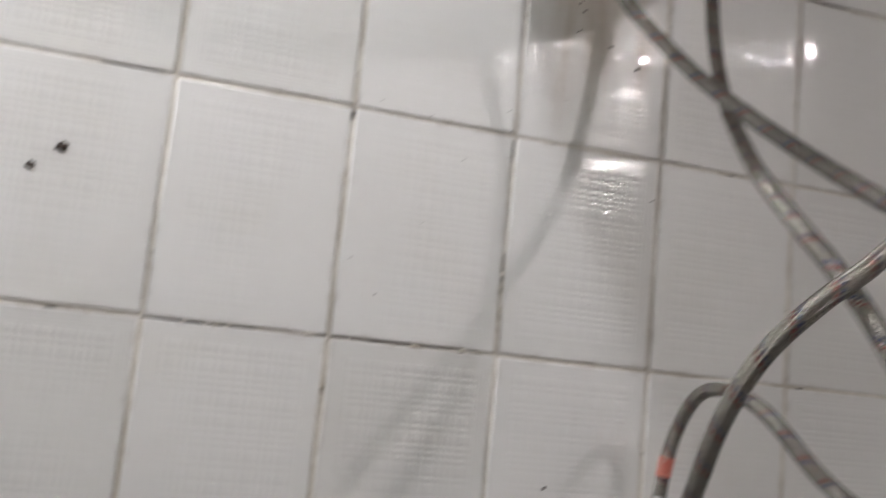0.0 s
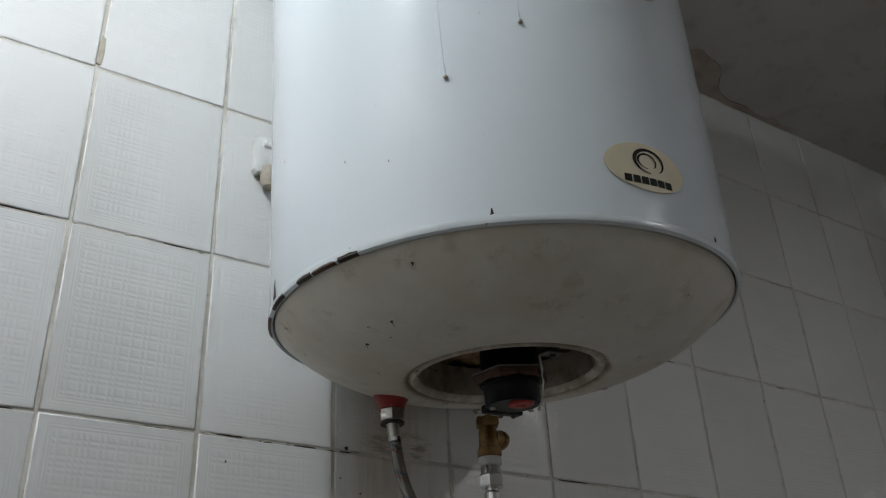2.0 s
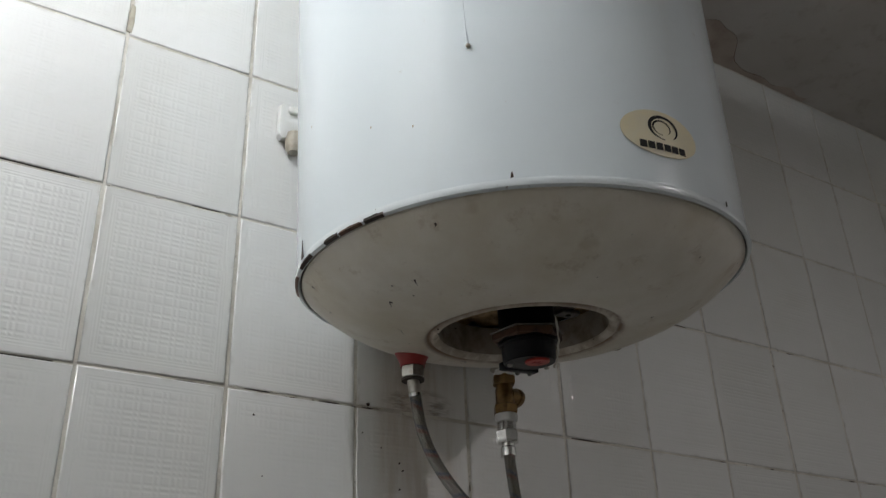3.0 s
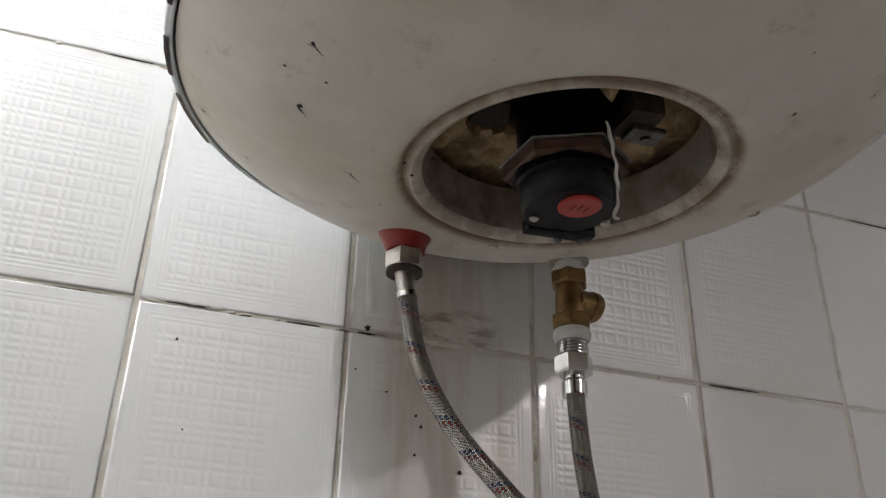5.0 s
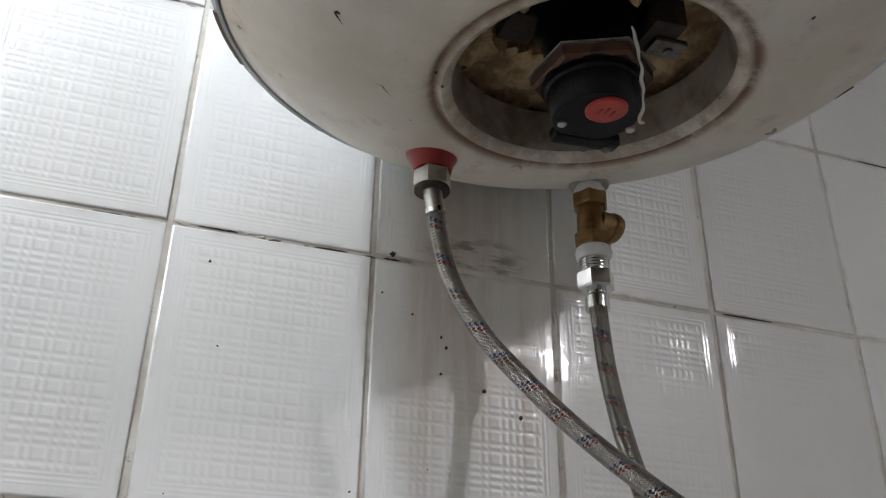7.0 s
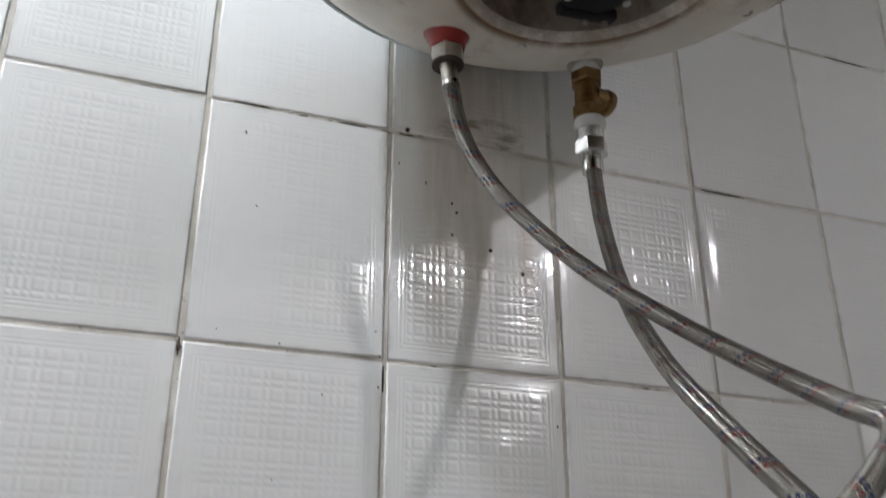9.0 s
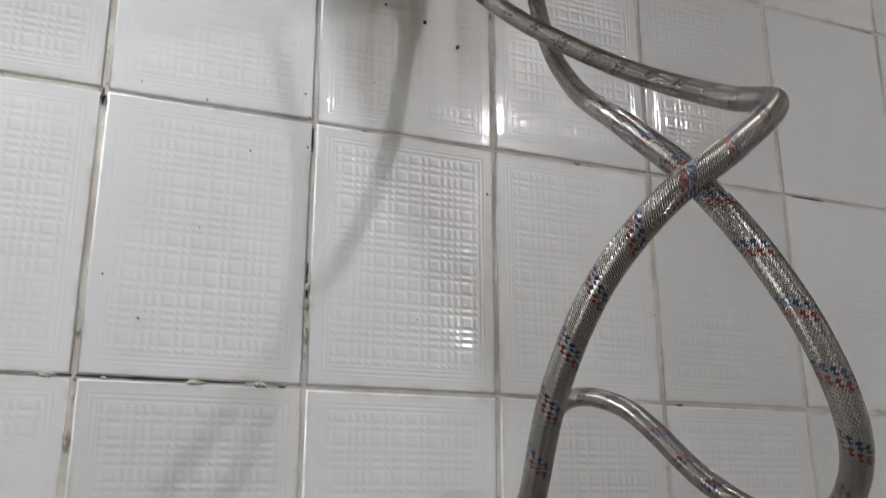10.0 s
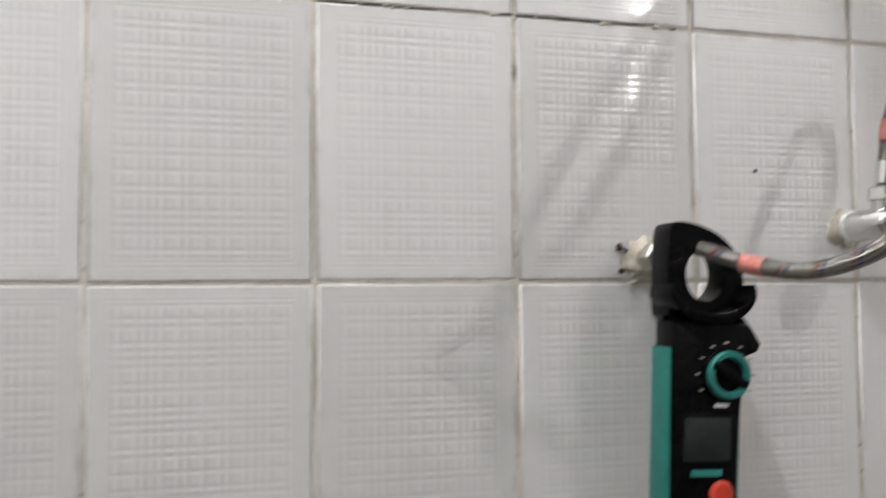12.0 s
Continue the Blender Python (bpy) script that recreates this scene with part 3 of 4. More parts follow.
# dimple and small marks on the cover
for x, y, r in ((0.0022, 0.113, 0.0036), (0.1531, 0.0337, 0.004), (-0.075, 0.01, 0.0010), (-0.088, 0.02, 0.0008), (-0.08, 0.032, 0.0008)):
    part("dent", lathe([(r * 0.45, 0.0), (r, -0.0006), (r * 1.2, 0.0)], 14, True), STEEL if y > 0.1 else BEIGE if r > 0.003 else CRUST, heater, "small dark chip", 0.5, (x, y, dome(math.hypot(x, y)) - 0.0003))
for x, y, turn, size in ((-0.1533, -0.0479, 25, 0.007), (-0.11, 0.05, 40, 0.016), (-0.085, 0.078, 10, 0.012), (0.12, 0.10, -30, 0.014), (0.135, 0.075, -50, 0.010), (0.07, 0.16, -35, 0.014), (-0.15, 0.0, 60, 0.008)):
    line = []
    for i in range(10):
        d = size * (i / 9 - 0.5)
        px, py = x + d * math.cos(radians(turn)) + 0.002 * math.sin(i * 0.9), y + d * math.sin(radians(turn)) + 0.002 * math.cos(i * 0.7)
        line.append(Vector((px, py, dome(math.hypot(px, py)) + 0.0003)))
    part("scratch", tube(line, 0.0006, 6, lambda s: 0.2 + math.sin(math.pi * s) ** 3), CRUST if size < 0.009 else BEIGE, heater, "thin brown scratch", 1.2)


def on_shell(angle, z, out=0.0):
    a = math.radians(angle)
    return Vector(((HR - 0.001 + out) * math.cos(a), (HR - 0.001 + out) * math.sin(a), z))


def wrapped(outline, thick, lift=0.0006):
    """An outline of (degrees, height) laid on the shell, a little proud."""
    bm = bmesh.new()
    mid = (sum(a for a, z in outline) / len(outline), sum(z for a, z in outline) / len(outline))
    rings = []
    for k in (1.0, 0.66, 0.33):
        rings.append([bm.verts.new(on_shell(mid[0] + (a - mid[0]) * k, mid[1] + (z - mid[1]) * k, lift)) for a, z in outline])
    c = bm.verts.new(on_shell(*mid, lift))
    base = [bm.verts.new(on_shell(a, z, lift - thick)) for a, z in outline]
    m = len(outline)
    for i in range(m):
        j = (i + 1) % m
        bm.faces.new((base[i], base[j], rings[0][j], rings[0][i]))
        for p, q in zip(rings, rings[1:]):
            bm.faces.new((p[i], p[j], q[j], q[i]))
        bm.faces.new((rings[-1][i], rings[-1][j], c))
    return bm


def oval(ac, zc, ra, rz, n=40):
    return [(ac + ra * math.cos(2 * math.pi * i / n), zc + rz * math.sin(2 * math.pi * i / n)) for i in range(n)]


sticker = part("sticker", wrapped(oval(-93.8, 0.0548, 10.6, 0.0215), 0.0006), STICKER, heater, "oval beige sticker with black print")
for scale, shift, wide in ((1.0, 0.0, 0.18), (0.62, -0.5, 0.17)):
    ringbm = bmesh.new()
    ids = []
    for i in range(45):
        t = radians(-50 + 320 * i / 44)
        w = wide * (0.3 + 0.7 * abs(math.sin(math.pi * i / 44)))
        ids.append([ringbm.verts.new(on_shell(-93.2 + shift + 4.0 * scale * k * math.cos(t), 0.0602 + 0.0110 * scale * k * math.sin(t), 0.0010)) for k in (1 - w, 1 + w * 0.4)])
    for p, q in zip(ids, ids[1:]):
        ringbm.faces.new((p[0], p[1], q[1], q[0]))
    part("print_mark", ringbm, INK, sticker, "black ring print")
for i in range(6):
    a0 = -100.2 + 2.15 * i
    part("print_bar", wrapped([(a0, 0.0388), (a0 + 1.75, 0.0388), (a0 + 1.75, 0.0452), (a0, 0.0452)], 0.0003, 0.0011), INK, sticker, "black print bar")

gauge = part("gauge", wrapped(oval(-86.0, 0.278, 10.5, 0.040), 0.004, 0.004), STEEL, heater, "round thermometer gauge")
part("dial", wrapped(oval(-86.0, 0.278, 9.0, 0.034), 0.001, 0.0046), WHITE, gauge, "white dial")

for a, z0, w in ((-135.4, 0.137, 0.85), (-118.5, 0.185, 0.75)):
    z1 = 0.34
    line = [on_shell(a + 8.0 * (z0 - z) + 0.2 * math.sin(30 * z), z, -0.0007) for z in np.linspace(z1, z0, 30)]
    part("paint_run", tube(line, 0.0014 * w, 8, lambda s: 0.5 + 0.25 * s + (0.6 if s > 0.95 else 0)), ENAMEL, heater, "white paint run ending in a drop", 1.2)
    part("drop_tip", lump(0.0022, 0.0020, z0 * 90, 0.3, 2), BEIGE, heater, "grey drop tip", 1.2, on_shell(a, z0 - 0.002, 0.001))
for a, z in ((-128.6, 0.0075), (-73.7, 0.0075)):
    part("paint_chip", wrapped([(a - 0.38, z), (a + 0.34, z + 0.001), (a + 0.12, z + 0.0058), (a - 0.12, z + 0.0052)], 0.0004), CRUST, heater, "small dark paint chip")
for a, z in ((-160.0, 0.085), (-149, 0.071), (176, 0.13)):
    part("paint_chip", wrapped(oval(a, z, 0.17, 0.0013, 8), 0.0004), BEIGE, heater, "small dull paint chip")
# where the enamel broke off the rolled edge
for a0, a1, high, tone in ((-162.7, -157.2, 0.0062, CRUST), (-171.0, -163.4, 0.0035, RUSTED), (-177.0, -171.4, 0.0058, CRUST), (-212.0, -198.0, 0.0030, RUSTED), (-193.0, -184.0, 0.0045, CRUST), (5.0, 9.0, 0.006, CRUST), (13.0, 21.0, 0.006, CRUST)):
    n = 36
    bm = bmesh.new()
    hi, lo = [], []
    for i in range(n + 1):
        a = a0 + (a1 - a0) * i / n
        ragged = 1 + 0.5 * noise.noise(Vector((a * 0.9, 1, 2))) + 0.25 * noise.noise(Vector((a * 3.1, 4, 2)))
        ragged *= 0.25 + 0.75 * math.sin(math.pi * (0.04 + 0.92 * i / n)) ** 0.45
        hi.append(bm.verts.new(on_shell(a, -0.001 + high * ragged, 0.0008)))
        lo.append(bm.verts.new(on_shell(a, -0.0016, -0.0015)))
    mid = [bm.verts.new(on_shell(a0 + (a1 - a0) * i / n, 0.0, 0.0013)) for i in range(n + 1)]
    for i in range(n):
        bm.faces.new((hi[i], hi[i + 1], mid[i + 1], mid[i]))
        bm.faces.new((mid[i], mid[i + 1], lo[i + 1], lo[i]))
    part("rust_patch", bm, tone, heater, "dark rust where enamel broke off")
part("enamel_flake", wrapped([(171.8, 0.004), (169.6, 0.004), (170.9, 0.022)], 0.0004, 0.0024), CRUST, heater, "pointed dark enamel flake")

# ---- hot outlet fitting ----
hot = thing("hot_outlet_fitting", (0.0108, -0.107, 1.905), "red plastic collar and steel hexagonal nut under the heater", "pipe fitting")
part("collar", lathe([(0, 0.028), (0.0165, 0.028), (0.0172, 0.024), (0.0165, 0.020), (0.0128, 0.013), (0.0115, 0.007), (0, 0.007)], 36), RED, hot, "red plastic collar")
part("nut", lathe([(0, 0.0075), (0.0105, 0.0075), (0.0118, 0.006), (0.0118, -0.004), (0.0105, -0.0055), (0, -0.0055)], 6), STEEL, hot, "", 0.3)
part("washer", lathe([(0, -0.005), (0.0108, -0.005), (0.0108, -0.0072), (0, -0.0072)], 30), DARK, hot)

hot.scale = (1.10, 1.10, 1.06)

# ---- cold inlet with safety valve ----
cold = thing("safety_valve", (0.132, -0.101, 1.90), "aged brass safety valve with white thread tape under the heater", "valve")
part("cover_ring", lathe([(0.0080, 0.0330), (0.0118, 0.0330), (0.0126, 0.0318), (0.0118, 0.0306), (0.0080, 0.0306)], 30, True), BEIGE, cold, "grimy ring against the cover")
part("union", lathe([(0, 0.045), (0.0082, 0.045), (0.0082, 0.028), (0.0098, 0.027), (0.0098, 0.0225), (0, 0.0225)], 24), PTFE, cold, "white taped thread")
part("upper_hexagon", lathe([(0, 0.0235), (0.0104, 0.0235), (0.0116, 0.022), (0.0116, 0.0145), (0.0104, 0.013), (0, 0.013)], 6), BRASS, cold, "", 0.3)
part("body", lathe([(0, 0.0135), (0.0080, 0.0135), (0.0080, 0.010), (0.0088, 0.007), (0.0090, -0.006), (0.0084, -0.010), (0, -0.010)], 28), BRASS, cold)
part("lower_hexagon", lathe([(0, -0.0095), (0.0108, -0.0095), (0.0120, -0.011), (0.0120, -0.019), (0.0108, -0.0205), (0, -0.0205)], 6), BRASS, cold, "", 0.3)
side = lathe([(0, 0.002), (0.0098, 0.002), (0.0098, 0.0120), (0.0108, 0.0130), (0.0108, 0.0165), (0.0098, 0.0185), (0.0070, 0.0195), (0, 0.0198)], 26)
bmesh.ops.rotate(side, cent=(0, 0, 0), matrix=Euler((0, math.radians(90), math.radians(12))).to_matrix(), verts=side.verts)
part("side_port", side, BRASS, cold, "", 0.5, (0, 0, 0.0015))
part("thread_tape", lathe([(0, -0.0205), (0.0105, -0.0205), (0.0112, -0.0235), (0.0106, -0.0270), (0.0098, -0.0290), (0, -0.0290)], 26), PTFE, cold, "white thread tape")
part("thread", lathe([(0, -0.0285)] + [(0.0086 + 0.0006 * (i % 2), -0.0290 - 0.0011 * i) for i in range(10)] + [(0, -0.040)], 26), CHROME, cold, "bright screw thread", 0.2)
part("nut", lathe([(0, -0.0385), (0.0098, -0.0385), (0.0112, -0.040), (0.0112, -0.0505), (0.0098, -0.052), (0, -0.052)], 6), CHROME, cold, "", 0.3).rotation_euler = (0, 0, radians(-12))
for rod, zt, base in ((cold, -0.0515, 0.0),):
    part("ferrule", lathe([(0, zt), (0.0058, zt), (0.0058, zt - 0.004), (0.0072, zt - 0.006), (0.0072, zt - 0.015), (0, zt - 0.015)], 26), CHROME, rod, "chrome crimped sleeve")

cold.scale = (1.16, 1.16, 1.0)

# ---- hoses ----
HOSE = 0.0060
HOT_LINE = [(0.0108, -0.1070, 1.8985), (0.0219, -0.1063, 1.8438), (0.0410, -0.1155, 1.7995), (0.0657, -0.1325, 1.7616), (0.0873, -0.1577, 1.7259), (0.1054, -0.1905, 1.6928), (0.1209, -0.2267, 1.6615),
    (0.1280, -0.2668, 1.6330), (0.1279, -0.3093, 1.6069), (0.1183, -0.3466, 1.5868), (0.0836, -0.3584, 1.5568), (0.0504, -0.3547, 1.5299), (0.0351, -0.3297, 1.5007), (0.0305, -0.3009, 1.4629),
    (0.0349, -0.2723, 1.4247), (0.0405, -0.2426, 1.3871), (0.0338, -0.2131, 1.3493), (0.0190, -0.1778, 1.3174), (0.0016, -0.1367, 1.3045), (-0.0164, -0.0952, 1.3093), (-0.0343, -0.0525, 1.3238),
    (-0.0445, -0.0300, 1.3190)]
COLD_LINE = [(0.1312, -0.1028, 1.8366), (0.1296, -0.1114, 1.7891), (0.1276, -0.1274, 1.7434), (0.1216, -0.1527, 1.7041), (0.1125, -0.1831, 1.6736), (0.1016, -0.2149, 1.6467), (0.0897, -0.2478, 1.6237),
    (0.0798, -0.2803, 1.6013), (0.0750, -0.3113, 1.5765), (0.0751, -0.3411, 1.5491), (0.0828, -0.3640, 1.5157), (0.0978, -0.3749, 1.4794), (0.1121, -0.3739, 1.4452), (0.1280, -0.3517, 1.4224),
    (0.1427, -0.3156, 1.4107), (0.1516, -0.2719, 1.4164), (0.1533, -0.2306, 1.4342), (0.1520, -0.1924, 1.4610), (0.1545, -0.1600, 1.4765), (0.1520, -0.1230, 1.4862), (0.1520, -0.0880, 1.4830),
    (0.1530, -0.0590, 1.4610), (0.1500, -0.0430, 1.4250), (0.1419, -0.0425, 1.3731)]


def hose(line, label, sleeve_at, ferrule_first):
    ob = thing("braided_hose", line[0], label, "hose", "flexible hoses")
    path = [p - Vector(line[0]) for p in smooth_path(line, 0.0035)]
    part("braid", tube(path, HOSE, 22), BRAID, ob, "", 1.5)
    n = len(path)
    k = int(n * sleeve_at)
    part("sleeve", tube(path[k:k + 6], HOSE + 0.0007, 22), REDTAPE, ob, "faded red marking sleeve", 1.0)
    if ferrule_first:
        part("ferrule", tube(path[0:5], HOSE + 0.0004, 22), STEEL, ob, "steel crimped sleeve", 1.0)
        part("ferrule_ring", tube(path[4:6], HOSE + 0.0010, 22), CHROME, ob, "", 1.0)
    part("end_ferrule", tube(path[-6:], HOSE + 0.0010, 22), CHROME, ob, "chrome crimped sleeve", 1.0)


hose(HOT_LINE, "braided steel hose with red and blue tracer threads, hot side", 0.915, True)
hose(COLD_LINE, "braided steel hose with tracer threads looping to the angle valve", 0.945, False)

# ---- angle valve on the wall ----
valve = thing("angle_valve", (0.138, 0.0, 1.343), "chrome angle valve set in yellowed sealant on the tiles", "valve")


def along_y(bm, at=(0, 0, 0)):
    bmesh.ops.rotate(bm, cent=(0, 0, 0), matrix=Euler((math.radians(90), 0, 0)).to_matrix(), verts=bm.verts)
    bmesh.ops.translate(bm, vec=at, verts=bm.verts)
    return bm


part("sealant", lump(0.0150, 0.009, 3.1, 0.5), SEALANT, valve, "lumpy yellowed sealant", 1.2)
part("stem", along_y(lathe([(0, 0.0), (0.0095, 0.0), (0.0095, 0.014), (0.0125, 0.016), (0.0125, 0.054), (0.0105, 0.057), (0.008, 0.058), (0.008, 0.066), (0, 0.066)], 30)), CHROME, valve)
part("washer", along_y(lathe([(0, 0.010), (0.0125, 0.010), (0.0135, 0.012), (0.0125, 0.0145), (0, 0.0145)], 28)), PTFE, valve, "white sealing ring")
part("outlet", lathe([(0, 0.0), (0.0085, 0.0), (0.0085, 0.016), (0.0075, 0.017), (0.0075, 0.020), (0, 0.020)], 26), CHROME, valve, "", 0.4, (0.0012, -0.043, 0.004))
part("outlet_nut", lathe([(0, 0.014), (0.0095, 0.014), (0.0108, 0.0155), (0.0108, 0.024), (0.0095, 0.0255), (0, 0.0255)], 6), CHROME, valve, "", 0.3, (0.0012, -0.043, 0.004))
knob = along_y(lathe([(0, 0.064), (0.014, 0.064), (0.0172, 0.068), (0.0180, 0.076), (0.0172, 0.088), (0.0150, 0.092), (0, 0.093)], 36))
for v in knob.verts:
    a = math.atan2(v.co.z, v.co.x)
    k = 1 + 0.05 * math.cos(5 * a)
    v.co.x, v.co.z = v.co.x * k, v.co.z * k
knob_ob = part("knob", knob, CHROME, valve, "chrome turning knob")
part("knob_face", along_y(lathe([(0, 0.0932), (0.0135, 0.0925), (0.0125, 0.0945), (0, 0.0952)], 30)), CHROME, knob_ob, "chrome knob cap")

# ---- hot connection in the broken tile ----
outlet = thing("wall_outlet", (-0.046, 0.0, 1.3175), "steel wall outlet in crumbling sealant between tiles", "pipe fitting")
part("sealant", lump(0.0150, 0.009, 7.7, 0.7), SEALANT, outlet, "crumbling dirty sealant", 1.2)
part("nipple", along_y(lathe([(0, 0), (0.0085, 0), (0.0085, 0.014), (0, 0.014)], 24)), STEEL, outlet)
part("nut", along_y(lathe([(0, 0.0125), (0.0100, 0.0125), (0.0115, 0.014), (0.0115, 0.024), (0.0100, 0.0255), (0, 0.0255)], 6)), STEEL, outlet, "", 0.3)
for i in range(7):
    a, d = random.uniform(2.2, 4.6), random.uniform(0.012, 0.024)
    part("crumb", lump(random.uniform(0.0012, 0.0032), 0.002, i * 1.9, 0.5, 2), CRUST if i % 2 else SEALANT, outlet, "crumb of old hemp", 1.2, (d * math.cos(a), -0.003, d * math.sin(a)))

# ---- clamp meter hanging on the hose ----
meter = thing("clamp_meter", (-0.0425, -0.052, 1.10), "black and teal clamp meter hanging by its jaws on the hose", "clamp meter")
meter.rotation_euler = (0, radians(2.8), 0)
MX, MZ = -0.033, 1.10


def rel(x, z):
    return (x - MX, z - MZ)


n = 64
JAW = [(-0.0280, -0.028), (-0.0290, -0.014), (-0.0292, 0.010), (-0.0288, 0.028), (-0.0260, 0.0370), (-0.0180, 0.0385), (-0.006, 0.0370), (0.010, 0.0315), (0.0230, 0.0220), (0.0305, 0.0090), (0.0325, -0.008), (0.0310, -0.024), (0.022, -0.035), (0.0, -0.038), (-0.018, -0.036)]
ringline = smooth_path([(x, 0, z) for x, z in JAW + JAW[:1]], 0.0005)
outer = [rel(-0.0315 + ringline[i * (len(ringline) - 1) // n].x, 1.302 + ringline[i * (len(ringline) - 1) // n].z) for i in range(n)]
inner = []
for i in range(n):
    t = math.atan2(outer[i][1] - rel(0, 1.304)[1], outer[i][0] - rel(-0.0300, 0)[0])
    inner.append(rel(-0.0300 + 0.0160 * math.cos(t), 1.304 + 0.0190 * math.sin(t)))
bm = bmesh.new()
loops = []
for y, grow in ((-0.009, -0.0016), (-0.0065, 0.0), (0.0125, 0.0), (0.015, -0.0016)):
    loops.append([bm.verts.new((x * (1 + grow * 12), y, z + (MZ + 0.0 - MZ))) for x, z in outer])
for y, grow in ((0.015, 0.03), (0.0125, 0.0), (-0.0065, 0.0), (-0.009, 0.03)):
    cx, cz = rel(-0.0300, 1.307)
    loops.append([bm.verts.new((cx + (x - cx) * (1 + grow), y, cz + (z - cz) * (1 + grow))) for x, z in inner])
for a, b in zip(loops, loops[1:] + loops[:1]):
    for i in range(n):
        j = (i + 1) % n
        bm.faces.new((a[i], a[j], b[j], b[i]))
part("jaw", bm, BLACK, meter, "glossy black clamp jaw")
arc = [(0.0345 * math.sin(radians(a)), 0.0165 - 0.0240 * math.cos(radians(a))) for a in range(-78, 85, 9)]
guard = prism([(x, z - 0.0042) for x, z in arc] + [(x * 0.96, z + 0.0042) for x, z in arc[::-1]], -0.021, 0.012, 0.0018)
part("finger_guard", guard, BLACK, meter, "curved finger guard", 0.6, (0.003, 0, 0.180))
body_line = [(-0.027, 0.170), (-0.0265, 0.10), (-0.0245, 0.02), (-0.019, 0.004), (0.020, 0.004), (0.0255, 0.02), (0.0275, 0.10), (0.031, 0.135), (0.033, 0.170)]
body = part("body", prism(body_line, -0.017, 0.009, 0.003), BLACK, meter, "black housing")
part("grip", prism([(-0.0285, 0.152), (-0.0280, 0.02), (-0.0215, 0.0), (-0.015, 0.0), (-0.0230, 0.03), (-0.0248, 0.152)], -0.0145, 0.0110, 0.0025), TEAL, meter, "teal rubber grip")
part("grip", prism([(0.0300, 0.115), (0.0285, 0.02), (0.022, 0.0), (0.016, 0.0), (0.0235, 0.03), (0.0262, 0.115)], -0.0145, 0.0110, 0.0025), TEAL, meter, "teal rubber grip")
part("trigger", prism([(0.030, 0.178), (0.040, 0.168), (0.0485, 0.156), (0.046, 0.150), (0.036, 0.146), (0.030, 0.148)], -0.010, 0.008, 0.002), BLACK, meter, "black jaw lever")
dial = part("dial", along_y(lathe([(0, 0.016), (0.0190, 0.016), (0.0190, 0.0185), (0.0178, 0.0195), (0, 0.0195)], 36), (0.015, 0, 0.134)), BLACK, meter, "black rotary dial")
ring = lathe([(0.0118, 0.0185), (0.0168, 0.0185), (0.0168, 0.0225), (0.0155, 0.0238), (0.0130, 0.0238), (0.0118, 0.0225)], 36, True)
part("dial_ring", along_y(ring, (0.015, 0, 0.134)), TEAL, dial, "teal dial ring")
pointer = slab(0.0065, 0.006, 0.030, 0.0015)
bmesh.ops.rotate(pointer, cent=(0, 0, 0), matrix=Euler((0, radians(-62), 0)).to_matrix(), verts=pointer.verts)
part("dial_grip", pointer, BLACK, dial, "black pointer bar", offset=(0.015, -0.0225, 0.134))
for i in range(9):
    a = math.radians(-30 + 30 * i)
    part("print_bar", slab(0.0032, 0.0006, 0.0013, 0, (0.015 + 0.0222 * math.cos(a), -0.0173, 0.134 + 0.0222 * math.sin(a))), BEIGE, meter, "pale dial print")
bezel = part("display_bezel", slab(0.046, 0.003, 0.046, 0.0012, (0.0005, -0.0172, 0.084)), BLACK, meter, "black display frame")
part("display", slab(0.036, 0.0012, 0.030, 0.0005, (0.0005, -0.0187, 0.089)), SCREEN, bezel, "dark switched-off display")
part("print_bar", slab(0.024, 0.0006, 0.0045, 0, (0.0, -0.0190, 0.066)), TEAL, bezel, "teal maker print")
part("print_bar", slab(0.011, 0.0008, 0.003, 0.0003, (0.012, -0.0175, 0.1125)), WHITE, meter, "white printed label")
part("button", along_y(lathe([(0, 0.016), (0.0088, 0.016), (0.0088, 0.0195), (0.0070, 0.0212), (0, 0.0218)], 28), (0.0125, 0, 0.052)), ORANGE, meter, "orange-red push button")
for dx in (-0.013, 0.0125):
    part("socket", along_y(lathe([(0.0035, 0.016), (0.0062, 0.016), (0.0062, 0.019), (0.0035, 0.019)], 22, True), (dx, 0, 0.022)), RED if dx > 0 else BLACK, meter, "test lead socket")

# ---- wall hook ----
hook = thing("wall_hook", (-0.088, 0.0, 2.225), "white plastic hook plate with a beige peg on the tiles", "hook")
part("plate", prism([(-0.026, -0.005), (-0.022, -0.010), (-0.013, -0.007), (-0.010, 0.001), (-0.004, 0.004), (0.026, 0.004), (0.028, 0.010), (0.028, 0.037), (0.023, 0.042), (-0.021, 0.042), (-0.026, 0.037)], -0.012, -0.0002, 0.003), WHITE, hook)
part("lip", slab(0.040, 0.008, 0.010, 0.003, (0.004, -0.013, 0.032), 3), WHITE, hook, "raised white lip")
part("peg", lathe([(0, -0.026), (0.007, -0.025), (0.0105, -0.019), (0.0110, -0.008), (0.009, 0.002), (0, 0.003)], 24), BEIGE, hook, "grimy beige peg", 0.6, (-0.006, -0.0115, -0.002))

